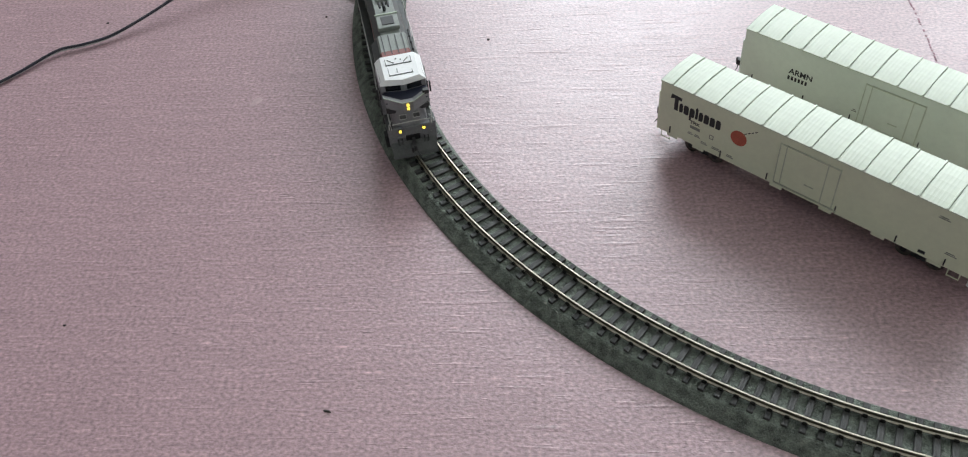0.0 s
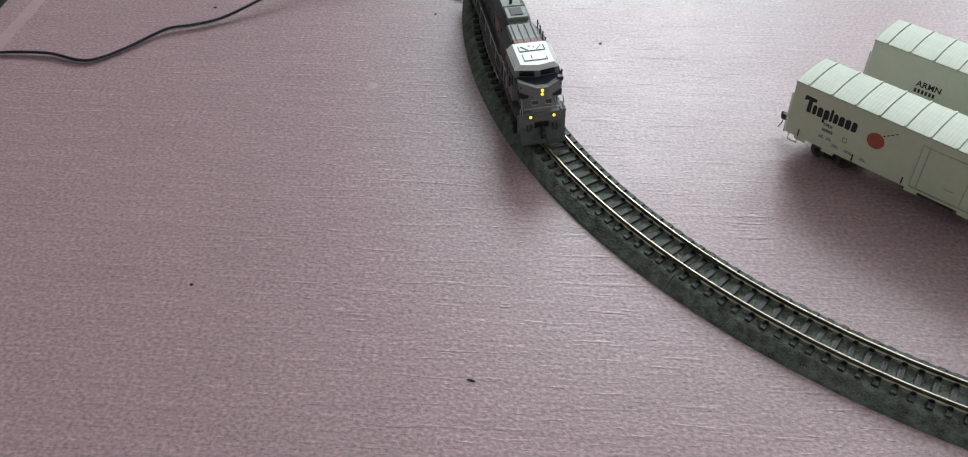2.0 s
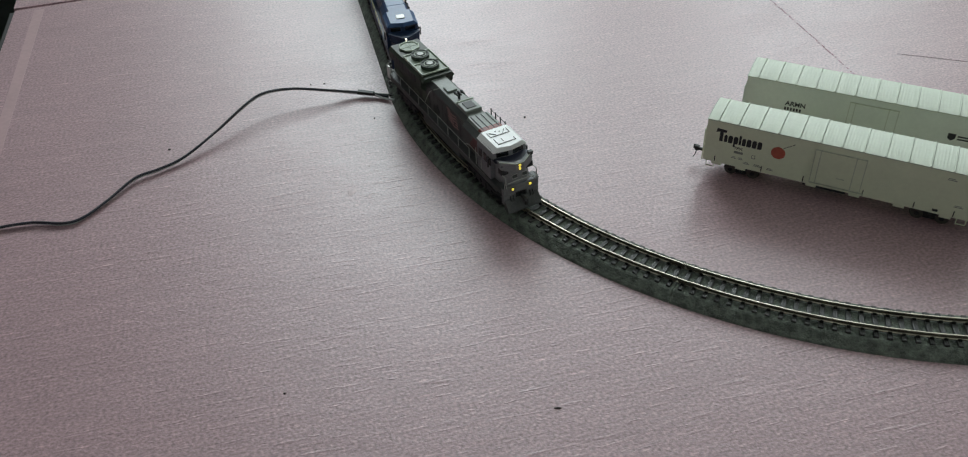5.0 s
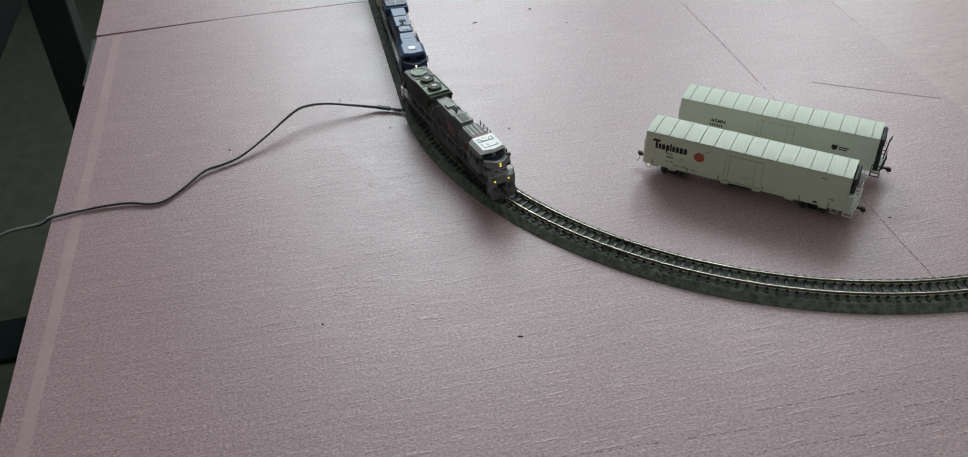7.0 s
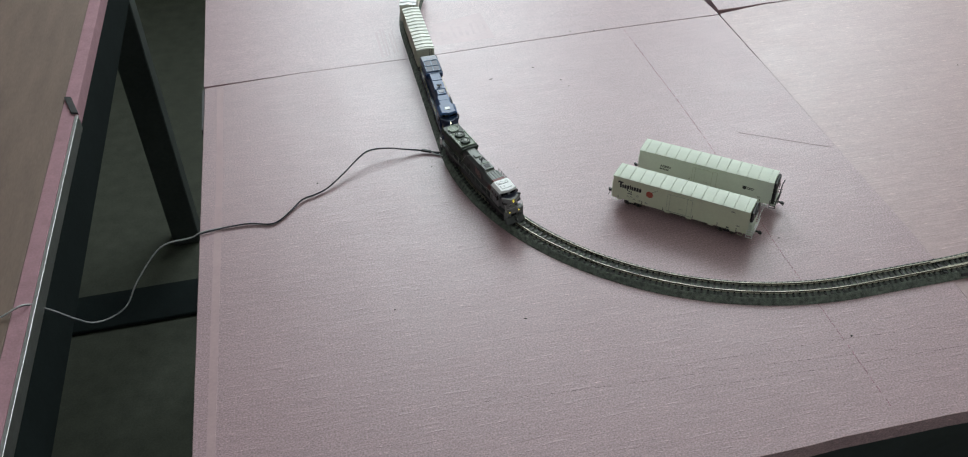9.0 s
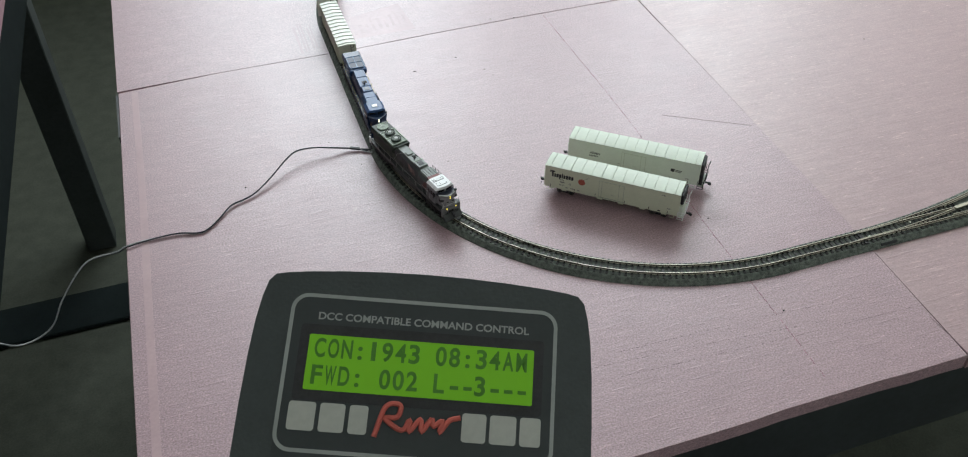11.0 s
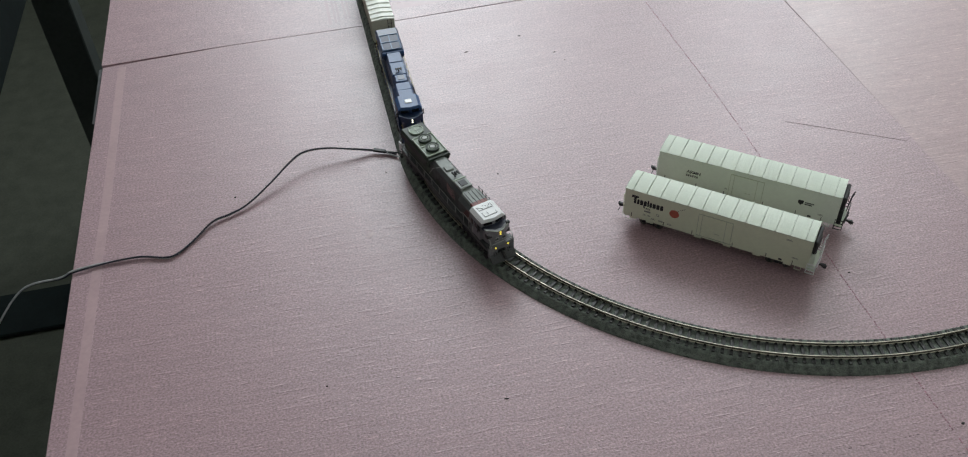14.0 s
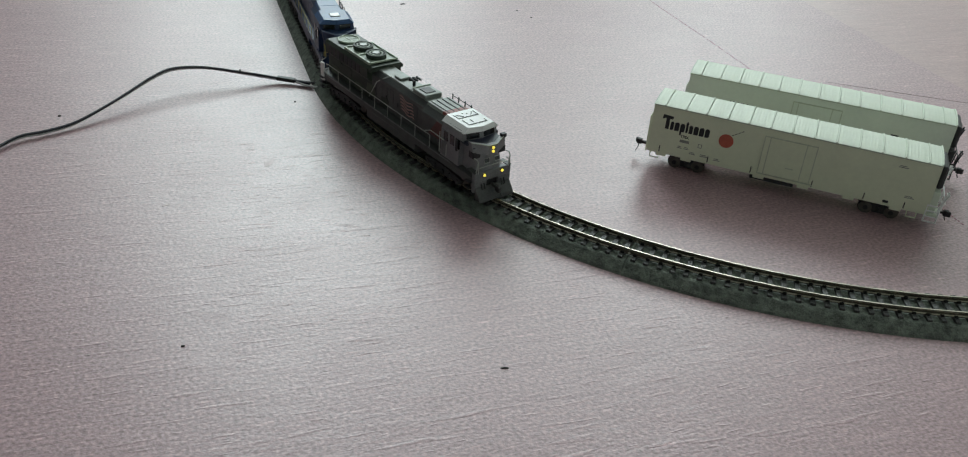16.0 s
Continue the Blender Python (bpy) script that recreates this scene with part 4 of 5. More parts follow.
        part("board_edge", tube(B(), [(61.4, -8.9, 24.6), (65.0, -2.2, 23.35), (65.0, 2.2, 23.35), (61.4, 8.9, 24.6)], 0.2, 6), PALE_GREEN, nose, "pale edge along the top of the board")
        part("nose_deck", prism(B(), [(55.4, 22.3), (62.4, 22.0), (62.4, 22.5), (55.4, 23.0)], -8.2, 8.2), VISOR, nose, "dark navy deck before the windscreen")
    for k in (-1, 1):
        lamp_lens(c, 65.15, 0, 21.3 + 0.85 * k, 0.58, LAMP if grey_scheme else LAMP_W)
        if grey_scheme:
            lamp_lens(c, 66.4, 4.7 * k, 10.9, 0.62, LAMP)
            part("lamp_housing", cyl(B(), (65.9, 4.7 * k, 10.9), 0.95, 1.0, "x", 14), BLACK, c)
    # cab
    bm = section(B(), [(-9.6, 10.8), (-9.6, 23.5), (-8.6, 27.0), (8.6, 27.0), (9.6, 23.5), (9.6, 10.8)], 41, 54.0)
    cab = part("cab", bm, body, c)
    bm = B()
    low = [(40.4, -9.3), (40.4, 9.3), (56.2, 9.1), (57.8, 0), (56.2, -9.1)]
    a, b = [bm.verts.new((x, y, 26.4)) for x, y in low], [bm.verts.new((x * 0.97 + 1.2, y * 0.74, 28.6)) for x, y in low]
    bm.faces.new(a), bm.faces.new(b[::-1])
    for i in range(5):
        bm.faces.new((a[i], a[(i + 1) % 5], b[(i + 1) % 5], b[i]))
    bmesh.ops.recalc_face_normals(bm, faces=bm.faces)
    cr = part("cab_roof", bm, cab_roof, cab, "white cab roof" if grey_scheme else "navy cab roof")
    # windscreen block in front of the cab
    bm = B()
    low = [(53.8, -9.3), (53.8, 9.3), (55.6, 8.8), (57.0, 0), (55.6, -8.8)]
    a, b = [bm.verts.new((x, y, 22.6)) for x, y in low], [bm.verts.new((x - 0.6 if x > 54 else x, y, 26.6)) for x, y in low]
    bm.faces.new(a), bm.faces.new(b[::-1])
    for i in range(5):
        bm.faces.new((a[i], a[(i + 1) % 5], b[(i + 1) % 5], b[i]))
    bmesh.ops.recalc_face_normals(bm, faces=bm.faces)
    part("windscreen_frame", bm, body, cab)
    for side in (-1, 1):
        part("windscreen", box(B(), -0.3, 0.3, -3.0, 3.0, -1.25, 1.25, 0.1), GLASS, cab, "dark windscreen pane", mm_pose(56.15, side * 4.2, 24.7, 0, -8.5, side * 9.3))
        bm = B()
        for x in (43, 47.5, 51.5):
            box(bm, x, x + 3.0, side * 9.62 - 0.2, side * 9.62 + 0.2, 18.6, 23.0, 0.1)
        part("side_window", bm, GLASS, cab, "dark side windows")
        part("mirror", box(B(), 53, 54, side * 10.5 - 0.3, side * 10.5 + 0.3, 18, 23), BLACK, cab)
    part("sunshade", box(B(), 54.1, 58.6, -9.0, 9.0, 22.0, 22.5, 0.15), NAVY if not grey_scheme else VISOR, cab, "dark sill below the windscreen")
    # long hood
    zt = 26.6
    bm = section(B(), [(-6.4, 10.8), (-6.4, zt - 2.2), (-4.2, zt), (4.2, zt), (6.4, zt - 2.2), (6.4, 10.8)], -26, 40.8)
    part("hood", bm, dark, c)
    part("hood_roof", section(B(), [(-4.3, zt - 0.1), (-4.0, zt + 0.35), (4.0, zt + 0.35), (4.3, zt - 0.1)], -24, 40.4), roof, c)
    # doors on the hood's sides
    for side in (-1, 1):
        for i in range(12):
            x = -22 + i * 5.0
            part("hood_door", box(B(), x, x + 4.5, side * 6.45 - 0.12, side * 6.45 + 0.12, 12.0, 22.6, 0.08), dark, c)
    # air intake blister behind the cab
    bm = section(B(), [(-8.6, 16), (-8.6, zt - 2.5), (-5.5, zt + 0.4), (5.5, zt + 0.4), (8.6, zt - 2.5), (8.6, 16)], 24, 40.7)
    part("inverter_cabinet", bm, dark, c)
    part("cabinet_roof", section(B(), [(-6.2, zt + 0.2), (-5.4, zt + 1.3), (5.4, zt + 1.3), (6.2, zt + 0.2)], 24.3, 40.2), roof, c)
    for k in range(4 if grey_scheme else 0):
        part("roof_rib", box(B(), 25, 38.5, -4.2 + k * 2.8 - 0.2, -4.2 + k * 2.8 + 0.2, zt + 1.25, zt + 1.6), BLACK if grey_scheme else roof, c)
    for x, yy in ((25, 7.2), (29.6, 7.2), (34.4, 7.2), (39, 7.2)):
        part("rail_post", tube(B(), [(x, yy, zt - 2), (x, yy, zt + 2.8)], 0.28, 6), BLACK, c)
    part("roof_handrail", tube(B(), [(24.5, 7.2, zt + 1.9), (40, 7.2, zt + 1.9)], 0.17, 6), BLACK, c)
    bm = box(B(), 10.5, 20.5, -4.6, 4.6, zt + 0.2, zt + 2.2, 0.3)
    brake = part("brake_hatch", bm, roof, c)
    part("hatch_grille", box(B(), 12.5, 18.5, -2.6, 2.6, zt + 2.1, zt + 2.5, 0.1), BLACK if grey_scheme else dark, brake, "dark grille")
    part("hatch_lip", box(B(), 10.2, 11.0, -4.9, 4.9, zt + 2.0, zt + 2.6, 0.1), PALE_GREEN if grey_scheme else roof, brake)
    bm = cyl(B(), (4.6, 0, zt + 1.9), 0.7, 3.6, "z", 10)
    tube(bm, [(4.6, -2.4, zt + 3.4), (4.6, 2.4, zt + 3.4)], 0.5, 8)
    for k in (-1.8, 0, 1.8):
        cyl(bm, (5.6, k, zt + 3.7), 0.75, 3.6, "x", 10, 0.4)
    part("air_horn", bm, BLACK, c)
    part("exhaust_stack", box(B(), -8, -2.5, -2.8, 2.8, zt + 0.2, zt + 1.4, 0.3), roof, c)
    # flared radiators
    f = 4.6 if grey_scheme else 0.0
    edge = PALE_GREEN if grey_scheme else NAVY_EDGE
    bm = section(B(), [(-6.6, 10.8), (-6.6, 20), (-9.4, 22.4), (-9.4, 27.2), (-8.2, 28.6), (8.2, 28.6), (9.4, 27.2), (9.4, 22.4), (6.6, 20), (6.6, 10.8)], -62, -26 + f)
    part("radiator_hood", bm, rad_mat[0], c)
    part("radiator_roof", box(B(), -50 + f, -27 + f, -7.8, 7.8, 28.5, 29.2, 0.2), rad_mat[1], c)
    for side in (-1, 1):
        part("roof_rail", box(B(), -50.5 + f, -26.5 + f, side * 7.6 - 0.4, side * 7.6 + 0.4, 28.6, 29.9, 0.15), edge, c)
    for xx in (-50.5, -38.6, -26.7):
        part("roof_rail", box(B(), xx - 0.4 + f, xx + 0.4 + f, -7.1, 7.1, 29.0, 29.8, 0.1), edge, c)
    part("roof_lip", section(B(), [(-9.0, 26.0), (-9.0, 27.4), (-7.8, 28.5), (7.8, 28.5), (9.0, 27.4), (9.0, 26.0)], -26 + f, -23.6 + f), GRILLE_GREEN if grey_scheme else roof, c, "overhanging radiator lip")
    if grey_scheme:
        fan(c, -28.8, 29.1, 4.9, GREEN)
        fan(c, -40.8, 29.1, 4.9, GREEN)
        ring = part("hatch_ring", cyl(B(), (0, 0, 0.3), 5.6, 0.6, "z", 8), GREEN, c, "pale octagonal hatch on the roof", mm_pose(-55.0, 0, 28.6))
        circle = [(5.5 * math.cos(k * math.pi / 4), 5.5 * math.sin(k * math.pi / 4), 0.7) for k in range(9)]
        part("hatch_rim", tube(B(), circle, 0.42, 6), PALE_GREEN, ring, "pale green octagonal rim")
        part("hatch_bar", box(B(), -5, 5, -0.2, 0.2, 0.55, 0.8), PALE_GREEN, ring)
        part("hatch_bar", box(B(), -0.2, 0.2, -5, 5, 0.55, 0.79), PALE_GREEN, ring)
        for side in (-1, 1):
            part("end_ladder", box(B(), -66.4, -63.2, side * 9.7 - 0.5, side * 9.7 + 0.5, 6.0, 15.5, 0.2), WHITE, c, "white end step panel")
    else:
        grille = material("grille_navy", (0.012, 0.025, 0.07), 0.5)
        for k in range(2):
            part("radiator_grille", box(B(), -49 + k * 11.8, -39.6 + k * 11.8, -6.9, 6.9, 29.1, 29.4), grille, c)
        part("roof_rail", box(B(), -50, -27, -0.4, 0.4, 29.2, 29.9), edge, c)
        part("cab_hatch", box(B(), 46.5, 51.5, -2.6, 2.6, 28.4, 29.1, 0.3), WHITE, c, "small white hatch on the cab roof")
    bm = prism(B(), [(-62, 10.8), (-65, 10.8), (-65, 20), (-62, 28.0)], -6.0, 6.0)
    part("rear_hood", bm, rad_mat[0], c)
    for side in (-1, 1):
        bm = B()
        for i in range(8):
            box(bm, -58 + i * 3.9, -55.4 + i * 3.9, side * 9.42 - 0.15, side * 9.42 + 0.15, 22.8, 26.8)
        part("radiator_louvre", bm, BLACK if grey_scheme else dark, c)
        if grey_scheme:
            for k in range(6):
                part("sill_stripe", box(B(), -60 + k * 18.4, -43 + k * 18.4, side * 10.05 - 0.06, side * 10.05 + 0.06, 10.0, 10.5), PILOT, c, "grey line along the sill")
        handrail(c, rail_mat, [-60 + k * 11.6 for k in range(9)], side * 9.9, 10.8, 16.4)
        bm = tube(B(), [(65, side * 8.8, 4), (66.2, side * 8.8, 14.5), (65, side * 7.4, 16)], 0.28, 6)
        part("grab_rail", tube(B(), [(-66, side * 8.8, 4), (-67.2, side * 8.8, 15.5), (-66, side * 7.4, 17)], 0.28, 6), rail_mat, c)
        part("grab_rail", bm, rail_mat, c)
    bm = tube(B(), [(66.4, -7.5, 14.8), (66.6, 0, 15.2), (66.4, 7.5, 14.8)], 0.22, 6)
    part("grab_rail", bm, rail_mat, c)
    part("plow", prism(B(), [(66, 0.6), (70.2, 0.3), (69.6, 1.6), (66.4, 5.6)], -9.0, 9.0), GREY_DK if grey_scheme else dark, c)
    return c


# shaded copy of the band's red, used on the hood's sides
RED_SHADED = material("shaded_dark_red", (0.11, 0.04, 0.036), 0.55, vary=0.15, scale=200)
CAMO_SET = (CAMO, GREEN)
CAMO_TAN = material("camouflage_tan", (0.065, 0.085, 0.058), 0.55, vary=0.2, scale=120)
engine = diesel("locomotive", "grey diesel locomotive with white cab roof and camouflage rear, headlights lit", "train on the track", GREY, GREY_DK, ROOFGREY, CAMO_SET, WHITE, RAILING, True)
for side in (-1, 1):
    part("cab_door", box(B(), 41.6, 45.2, side * 9.66 - 0.1, side * 9.66 + 0.1, 11.4, 23.4, 0.1), PILOT, engine, "grey cab door")
    part("cab_grab", tube(B(), [(40.9, side * 10.3, 12), (40.9, side * 10.3, 21.5)], 0.2, 6), RAILING, engine)
    part("cab_grab", tube(B(), [(46.0, side * 10.3, 12), (46.0, side * 10.3, 17.5)], 0.2, 6), RAILING, engine)
    part("cab_rail", tube(B(), [(28, side * 9.9, 16.4), (33, side * 9.9, 18.8), (44, side * 10.2, 18.8)], 0.24, 6), RAILING, engine, "raised rail beside the cab")
    for k in range(6):
        part("door_latch", box(B(), -19 + k * 10, -18.2 + k * 10, side * 6.62 - 0.12, side * 6.62 + 0.12, 16.4, 18.2), BLACK, engine)
    part("air_tank", cyl(B(), (-4, side * 8.6, 8.0), 1.5, 24, "x", 12), GREY_DK, engine, "long air tank under the walkway")
# red band, flag and roof markings of the grey locomotive
for side in (-1, 1):
    part("red_band", prism(B(), [(30.0, 16.2), (40.6, 16.2), (40.6, 24.0), (36.2, 24.0)], side * 8.7 - 0.12, side * 8.7 + 0.12), RED_SHADED, engine, "dark red band behind the cab")
    bm = B()
    for k in range(5):
        up = [(3 + q * 1.2 + k * 0.35, 23.0 - k * 1.5 - q * 0.12 + 0.55 * math.sin(q * 0.9 + 0.4)) for q in range(10)]
        prism(bm, up + [(xx, zz - 0.62) for xx, zz in up[::-1]], side * 6.62 - 0.06, side * 6.62 + 0.06)
    part("flag_stripes", bm, material("faded_red", (0.36, 0.22, 0.21), 0.6) if side < 0 else bpy.data.materials["faded_red"], engine, "faded flag stripes")
    part("hood_line", tube(B(), [(-24, side * 6.6, 12), (-17, side * 6.6, 22), (-12, side * 5.8, 25.4), (-9, side * 3.4, 27.0)], 0.25, 6), SILVER, engine)
part("red_band", section(B(), [(-6.2, 26.95), (-5.5, 28.05), (5.5, 28.05), (6.2, 26.95)], 36.2, 40.45), RED, engine, "dark red band across the roof")
bm = B()
for xa, xb, ya, yb in ((46.5, 46.9, -5.2, 5.2), (42.8, 46.5, -5.2, -5.0), (42.8, 46.5, 5.0, 5.2), (48.8, 53.8, -4.7, -4.5), (53.5, 53.8, -4.7, 4.7), (51.6, 53.6, 4.5, 4.7), (49.8, 52.2, -1.3, -1.1), (42.9, 43.3, -1.0, -0.4), (43.8, 44.2, 0.8, 1.3)):
    box(bm, xa, xb, ya, yb, 28.5, 28.85)
for ya, yb in ((-4.2, -1.8), (4.0, 2.0)):
    tube(bm, [(43.2, ya, 28.7), (45.8, yb, 28.7)], 0.2, 6)
part("roof_detail", bm, GREY_DK, engine, "dark outlines on the white roof")
for side in (-1, 1):
    for k, (xa, xb, za, zb) in enumerate(((-61, -52, 11.5, 16), (-49, -40, 14, 20), (-38, -30, 11.2, 15.5), (-58, -50, 17, 20.3), (-27, -18, 13, 19), (-14, -6, 11.5, 17))):
        y = side * (6.78 if xb <= -26 else 6.66)
        q = [(xa, za + 1), (xa + 2, za), (xb - 1.5, za + 0.6), (xb, zb - 1.4), (xb - 2.6, zb), (xa + 1.2, zb - 0.6)]
        part("camouflage_patch", prism(B(), q, y - 0.08, y + 0.08), CAMO if k % 2 else CAMO_TAN, engine)
second = diesel("locomotive", "navy blue six-axle diesel locomotive with a lit white headlight", "train on the track", NAVY, NAVY, NAVY_ROOF, (NAVY, NAVY_ROOF), NAVY_ROOF, YELLOWSTRIPE, False)

for xa, xb in ((-24, -9.5), (-8, 9), (22, 31.5), (32, 40)):
    part("roof_hatch", section(B(), [(-5.9, 26.5), (-5.2, 28.2), (5.2, 28.2), (5.9, 26.5)], xa, xb), NAVY_ROOF, second)


def boxcar(label, paint, roof, rib_gap):
    c = thing("boxcar", label, "model railcar", "train on the track")
    L, W, Z0, Z1 = 52.5, 9.8, 6.5, 27.2
    part("body", section(B(), [(-W, Z0), (-W, Z1), (W, Z1), (W, Z0)], -L, L), paint, c)
    part("roof", section(B(), [(-W - 0.3, Z1 - 0.2), (-W - 0.3, Z1 + 0.3), (0, Z1 + 1.5), (W + 0.3, Z1 + 0.3), (W + 0.3, Z1 - 0.2)], -L - 0.3, L + 0.3), roof, c, "white ribbed roof")
    n = int(2 * L / rib_gap)
    for i in range(n):
        x = -L + (i + 0.5) * 2 * L / n
        bm = section(B(), [(-W - 0.4, Z1 + 0.2), (-W - 0.4, Z1 + 1.0), (0, Z1 + 2.2), (W + 0.4, Z1 + 1.0), (W + 0.4, Z1 + 0.2)], x - 1.1, x + 1.1)
        part("roof_rib", bm, roof, c)
    for side in (-1, 1):
        part("door", box(B(), -9, 9, side * W - 0.5, side * W + 0.5, Z0 + 1, Z1 - 1, 0.2), paint, c)
        for i in range(12):
            x = -L + 4 + i * 3.4 if i < 6 else L - 4 - (i - 6) * 3.4
            part("side_post", box(B(), x - 0.4, x + 0.4, side * W - 0.45, side * W + 0.45, Z0, Z1 - 0.5), paint, c)
    part("underframe", box(B(), -50, 50, -3, 3, 4.5, Z0 - 0.1, 0.3), BLACK, c)
    for way in (-1, 1):
        bm = B()
        for yy in (4, 7):
            tube(bm, [(way * (L + 0.7), yy, Z0), (way * (L + 0.7), yy, Z1)], 0.28, 6)
        for k in range(6):
            tube(bm, [(way * (L + 0.7), 4, Z0 + 2 + k * 3), (way * (L + 0.7), 7, Z0 + 2 + k * 3)], 0.2, 6)
        part("ladder", bm, BLACK, c)
        truck(c, way * 37, 2, 11, 2.9)
        coupler(c, way * (L + 0.2), 5.6, way)
    return c


car_a = boxcar("cream boxcar with a heavily ribbed white roof, coupled in the train", BOXCAR, BOXROOF, 8.0)
car_b = boxcar("white boxcar at the tail of the train", BOXROOF, WHITE, 15.0)

# ---- feeder wire from the track to the side table ----
WIRE_ON = [(-297, -7, 1.6), (-303, -3, 1.8), (-309, 0, 2.0), (-315, 2, 2.6), (-330, 4, 5.5), (-350, 6, 9.0), (-366, 4, 10.0), (-377, -4, 9.0), (-394, -21, 5.5), (-412, -37, 2.4), (-425, -44, 1.8), (-437, -49, 2.0), (-450, -64, 1.4), (-461, -75, 1.2), (-470, -77, 1.2), (-487, -72, 1.6), (-512, -72, 1.4), (-531, -75, 1.6), (-540, -74, -3.0), (-569, -70, -11.0), (-595, -81, -36.0), (-609, -90, -56.0), (-625, -92, -66.0), (-642, -95, -66.0), (-653, -103, -50.0), (-663, -120, -20.0), (-673, -137, 4.0), (-700, -150, 2.0), (-790, -190, 1.4), (-900, -300, 1.4)]
feed = thing("feeder_wire", "twisted black two-core wire running from the track over the table's edge", "wire")
line = smooth_line(WIRE_ON, 8)
for k, (m, name) in enumerate(((WIRE, "black_core"), (GREYWIRE, "grey_core"))):
    pts = []
    for i, p in enumerate(line):
        # the flat cable lies black side up on the foam and turns over past the table's edge
        over = min(1.0, max(0.0, (-505 - p.x) / 40))
        a = radians(125 + 175 * over) + 0.25 * math.sin(i * 0.21) + k * math.pi
        d = (line[min(i + 1, len(line) - 1)] - line[max(i - 1, 0)]).normalized()
        s = d.cross(Vector((0, 0, 1)))
        pts.append(p + s * 0.55 * math.cos(a) + Vector((0, 0, 0.55 * math.sin(a))))
    part(name, tube(B(), pts, 0.68, 8), m, feed)
part("plug", box(B(), -5, 5, -1.5, 1.5, -1.0, 1.0, 0.3), BLACK, feed, "black connector", mm_pose(-309, 0, 2.4, 0, -3, 155))
part("lead", tube(B(), smooth_line([(-304, -2.5, 2.4), (-299, -4, 1.8), (-292, -6.5, 1.6), (-285, -9, 2.4)], 6), 0.6, 8), BLACK, feed)
part("lead", tube(B(), smooth_line([(-304, -3.5, 2.0), (-299, -8, 1.4), (-292, -12, 1.6), (-285, -15, 2.4)], 6), 0.6, 8), GREYWIRE, feed)

# ---- portable throttle ----
throttle = thing("throttle", "black portable train throttle with a lit green display", "controller")


def rounded(w, h, r, n=6, bulge=0.0, flare=0.0):
    """A rounded rectangle; the top edge bows up, the foot is wider by flare."""
    pts = []
    for cx, cy, a0 in ((w / 2 - r, h / 2 - r, 0), (-w / 2 + r, h / 2 - r, 90), (-w / 2 + r, -h / 2 + r, 180), (w / 2 - r, -h / 2 + r, 270)):
        for k in range(n + 1):
            a = radians(a0 + 90 * k / n)
            pts.append((cx + r * math.cos(a), cy + r * math.sin(a)))
    out = []
    for x, y in pts:
        y2 = y + bulge * (1 - (2 * x / w) ** 2) if y > 0 else y
        out.append((x * (1 + flare * (0.5 - y / h)), y2))
    return out


def plate(outline, z0, z1, bevel=0.0, cy=0.0):
    bm = B()
    a, b = [bm.verts.new((x, y + cy, z0)) for x, y in outline], [bm.verts.new((x, y + cy, z1)) for x, y in outline]
    bm.faces.new(a[::-1]), bm.faces.new(b)
    for i in range(len(a)):
        j = (i + 1) % len(a)
        bm.faces.new((a[i], a[j], b[j], b[i]))
    if bevel:
        bmesh.ops.bevel(bm, geom=[e for e in bm.edges if all(v.co.z == z1 for v in e.verts)], offset=bevel, segments=3, affect="EDGES")
    return bm


# the display's middle is the throttle's origin, its face the plane z = 0
half = [(0, 27.4), (12, 27.2), (24, 26.6), (34, 25.8), (41, 25.0), (44.6, 24.2), (46.4, 22.0), (47.6, 17), (48.5, 10), (49.1, 0), (49.4, -14), (49.4, -40), (48.4, -90), (46, -150), (41, -162), (0, -164)]
case_line = half + [(-x, y) for x, y in half[-2:0:-1]]
part("case", plate(case_line[::-1], -24, -0.9, 2.2), CASE, throttle)
part("face_plate", plate(rounded(77, 150, 5, 6, 0), -0.9, -0.6, 0, -57), FACE, throttle)


def outline_ring(w, h, r, cy, thick, z):
    bm = B()
    o, i = rounded(w, h, r), rounded(w - 2 * thick, h - 2 * thick, r - thick)
    a, b = [bm.verts.new((x, y + cy, z)) for x, y in o], [bm.verts.new((x, y + cy, z)) for x, y in i]
    a2, b2 = [bm.verts.new((x, y + cy, z + 0.12)) for x, y in o], [bm.verts.new((x, y + cy, z + 0.12)) for x, y in i]
    for k in range(len(o)):
        j = (k + 1) % len(o)
        bm.faces.new((a2[k], a2[j], b2[j], b2[k]))
        bm.faces.new((a[k], a[j], a2[j], a2[k]))
        bm.faces.new((b[j], b[k], b2[k], b2[j]))
    return bm


part("border_line", outline_ring(77.5, 45.5, 5, -3.8, 1.1, -0.62), SILVER, throttle, "pale grey printed border")
part("display", plate(rounded(64.5, 16, 0.5), -0.6, -0.35, 0, -1.2), LCD, throttle, "backlit green display")
part("display_bezel", plate(rounded(70, 22, 1.2), -0.62, -0.5, 0, -1.2), BLACK, throttle)


def text_on(words, size, mat, x, y, width=None, z=-0.3, name="lettering"):
    return letters(words, size, mat, throttle, mm_pose(x, y, z), name, 0.05, width)


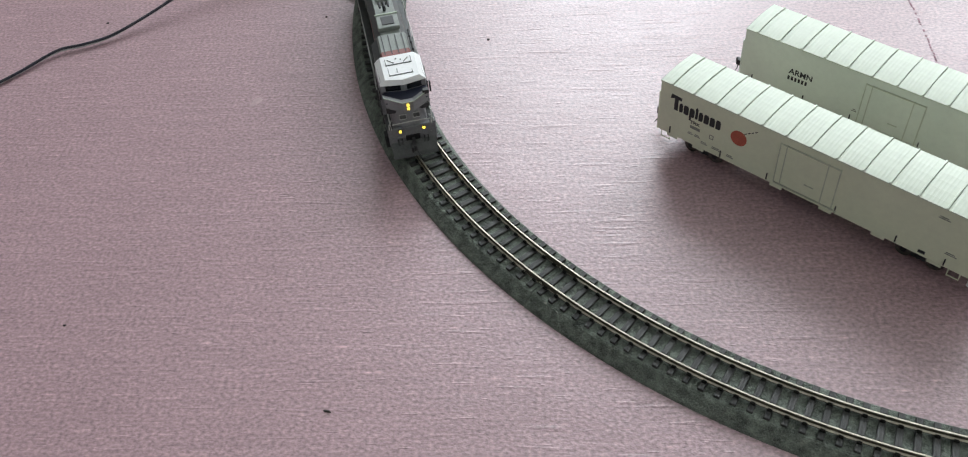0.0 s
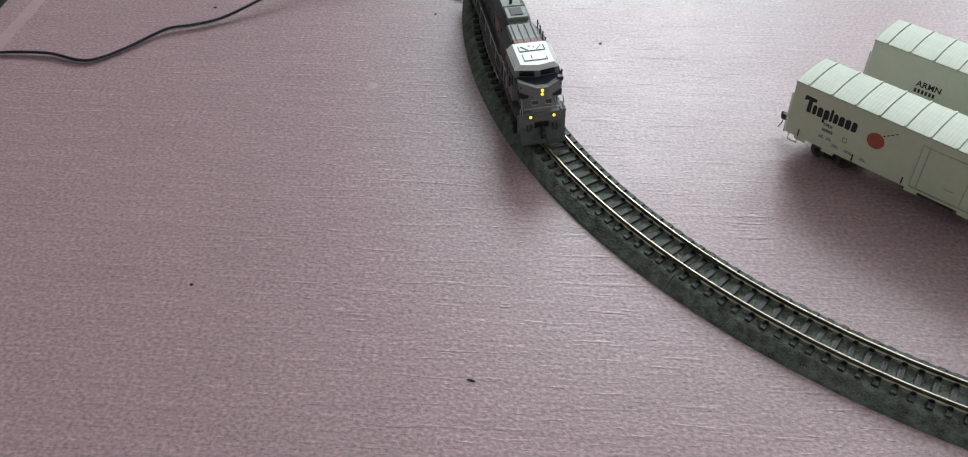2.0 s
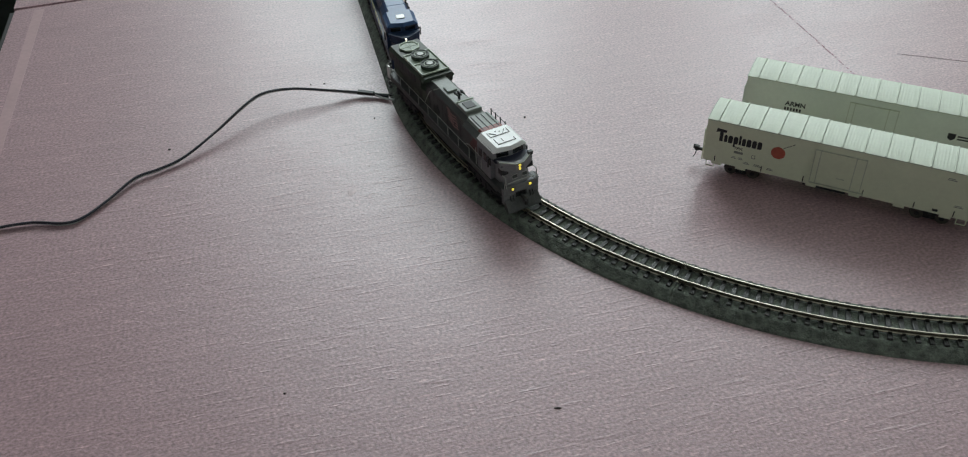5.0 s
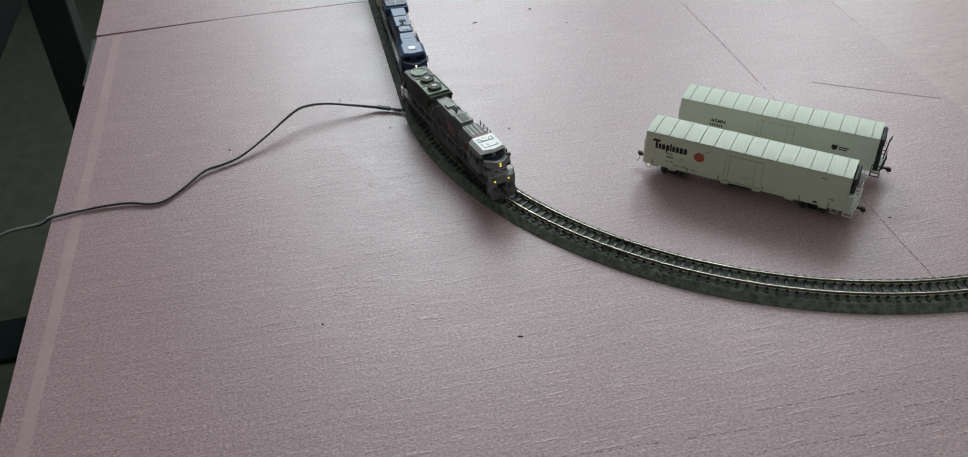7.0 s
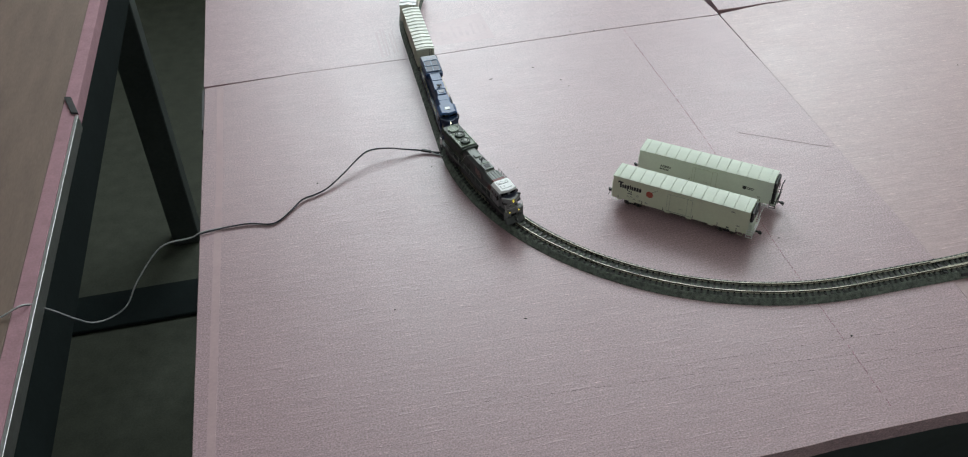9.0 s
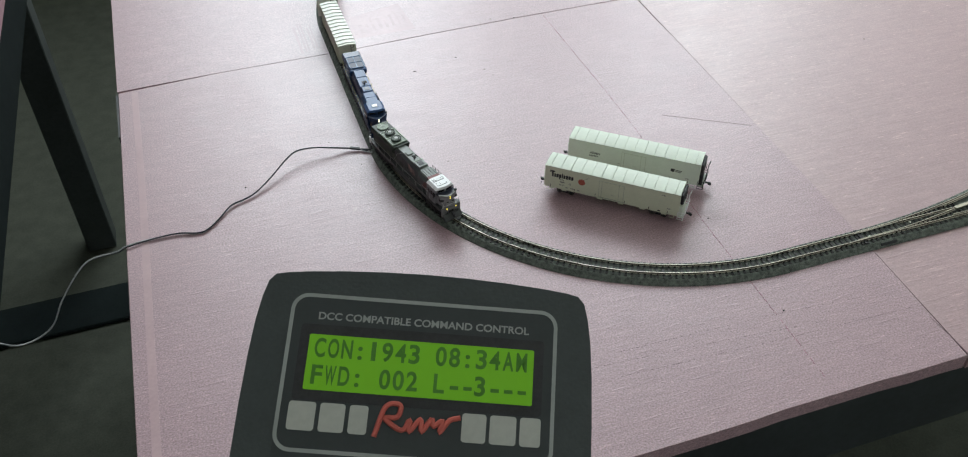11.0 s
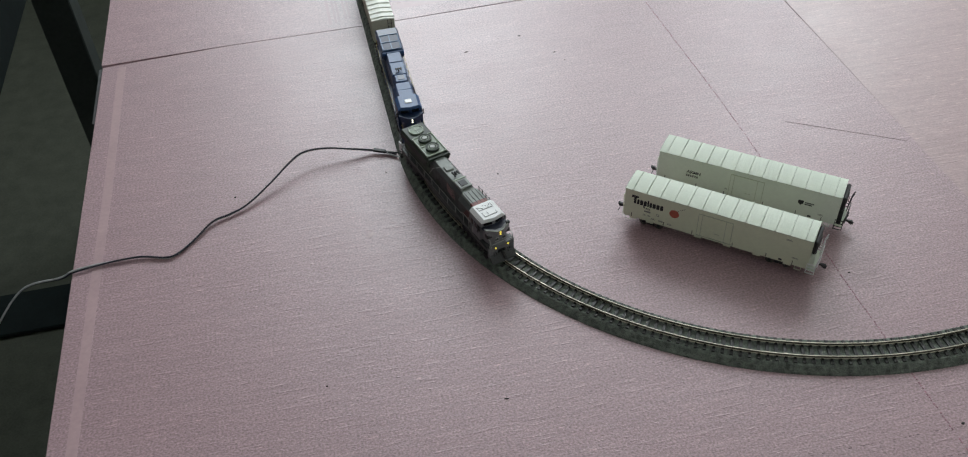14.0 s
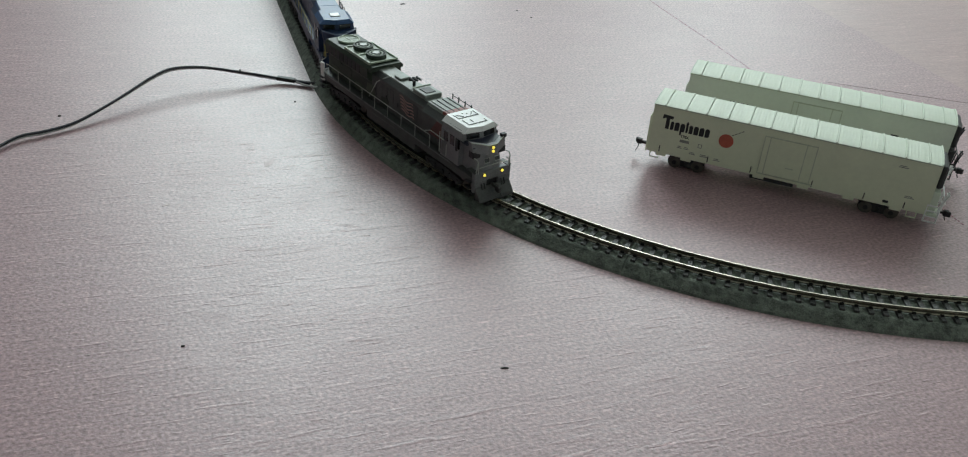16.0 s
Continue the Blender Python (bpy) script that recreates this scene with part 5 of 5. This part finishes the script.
def lcd_row(words, y):
    pitch = 61.5 / 16
    for k, ch in enumerate(words):
        if ch != " ":
            ob = text_on(ch, 7.6, LCDTEXT, -30.4 + k * pitch + (0 if ch.isalnum() and ch != "1" else 0.8), y, 3.1 if ch.isalnum() and ch != "1" else 2.4 if ch == "-" else 1.3, -0.3, "display_character")


lcd_row("CON:1943 08:34AM", 0.4)
lcd_row("FWD: 002 L--3---", -7.4)
text_on("DCC COMPATIBLE COMMAND CONTROL", 3.0, SILVER, -30.5, 11.4, 61, -0.55)
# maker's mark as plain letter-like blocks
for x, w in ((-35.4, 7.6), (-26.6, 7.0), (-18.4, 5.2), (13.0, 6.8), (20.8, 7.4), (29.2, 5.8)):
    bm = plate([(px + x + w / 2, py) for px, py in rounded(w, 8.0, 0.9)], -0.45, -0.34, 0, -16.6)
    part("maker_mark", bm, SILVERLOGO, throttle, "plain silver block of the maker's mark")
script = smooth_line([(-11, -19.5, -0.4), (-8.5, -11, -0.4), (-4.5, -10.3, -0.4), (-5, -13.6, -0.4), (-8.5, -14.2, -0.4), (-3.5, -17.2, -0.4), (-1.5, -14.2, -0.4), (-1.5, -17.4, -0.4), (1.5, -13.8, -0.4), (2, -17.2, -0.4), (4.5, -13.6, -0.4), (5.2, -15.4, -0.4), (7.6, -13.8, -0.4), (7.0, -17.0, -0.4), (9.5, -13.6, -0.4), (12.5, -12.6, -0.4)], 5)
script = [p + Vector((0, -1.4, 0)) for p in script]
part("script_mark", tube(B(), script, 0.75, 6), REDPRINT, throttle, "slanted red script mark")
for row in range(4):
    for col in range(4):
        part("button", plate(rounded(10, 7, 2), -0.7, 1.2, 0.5), FACE, throttle, "", mm_pose(-24 + col * 16, -46 - row * 14, 0))

# ---- movement ----
RAIL_TOP = RAIL_Z


def on_track(s, half):
    ax, ay, _ = along(s + half)
    bx, by, _ = along(s - half)
    return mm_pose((ax + bx) / 2, (ay + by) / 2, RAIL_TOP, 0, 0, math.degrees(math.atan2(ay - by, ax - bx)))


# seconds and millimetres that the train has crept along the rails
CREEP = [(0, 0), (4, 0), (8, 0.2), (9, 2.0), (10.3, 4.8), (11.5, 4.8), (12.5, 4.9), (13, 5.6), (13.5, 7.6), (14, 11.0), (14.5, 13.6), (15, 16.0), (15.5, 17.8), (16, 19.2)]
# seconds, then the throttle's place and turn as the holder moves it before the eye
HELD = [(0, -30, -330, -230, -40, 0, -4), (8.3, -30, -330, -230, -40, 0, -4), (9.4, -16, -140, -240, -30, 0, -4.5), (10.1, -13.5, -40, -254, -22, 0, -4.5), (10.5, -14.3, -34.3, -255.3, -22, 0, -4.5), (11, -18.1, -38.8, -258.6, -22, 1, -4.5), (11.7, -22.9, -41.8, -265.6, -22, 1.5, -4.2), (12.0, -20.8, -44, -264.4, -22, 2, -4.6), (12.2, -20, -64, -262, -24, 2, -4.6), (12.3, -20, -88, -258, -26, 2, -4.6), (12.4, -21, -125, -252, -30, 2, -4.6), (12.6, -24, -210, -242, -36, 1, -4.5), (13.0, -28, -320, -232, -40, 0, -4), (16, -30, -330, -230, -40, 0, -4)]


def eye_at(t):
    """The camera's pose between two rows of its path."""
    for (ta, *a), (tb, *b) in zip(PATH, PATH[1:]):
        if ta <= t <= tb:
            u = (t - ta) / (tb - ta)
            return eye_pose(*[p + (q - p) * u for p, q in zip(a, b)])
    return eye_pose(*PATH[-1][1:])


def held_rows():
    times = sorted({t for t, *_ in PATH} | {h[0] for h in HELD})
    rows = []
    for t in times:
        for (ta, *a), (tb, *b) in zip(HELD, HELD[1:]):
            if ta <= t <= tb:
                u = (t - ta) / (tb - ta)
                x, y, z, rx, ry, rz = [p + (q - p) * u for p, q in zip(a, b)]
                rows.append((t, eye_at(t) @ mm_pose(x, y, z, rx, ry, rz)))
                break
    return rows


def motions():
    for ob, s, half in ((engine, 71.3, 43), (second, -71.0, 43), (car_a, -203.5, 37), (car_b, -317.0, 37)):
        walk(ob, [(t, on_track(s + d, half)) for t, d in CREEP])
    walk(throttle, held_rows())


motions()
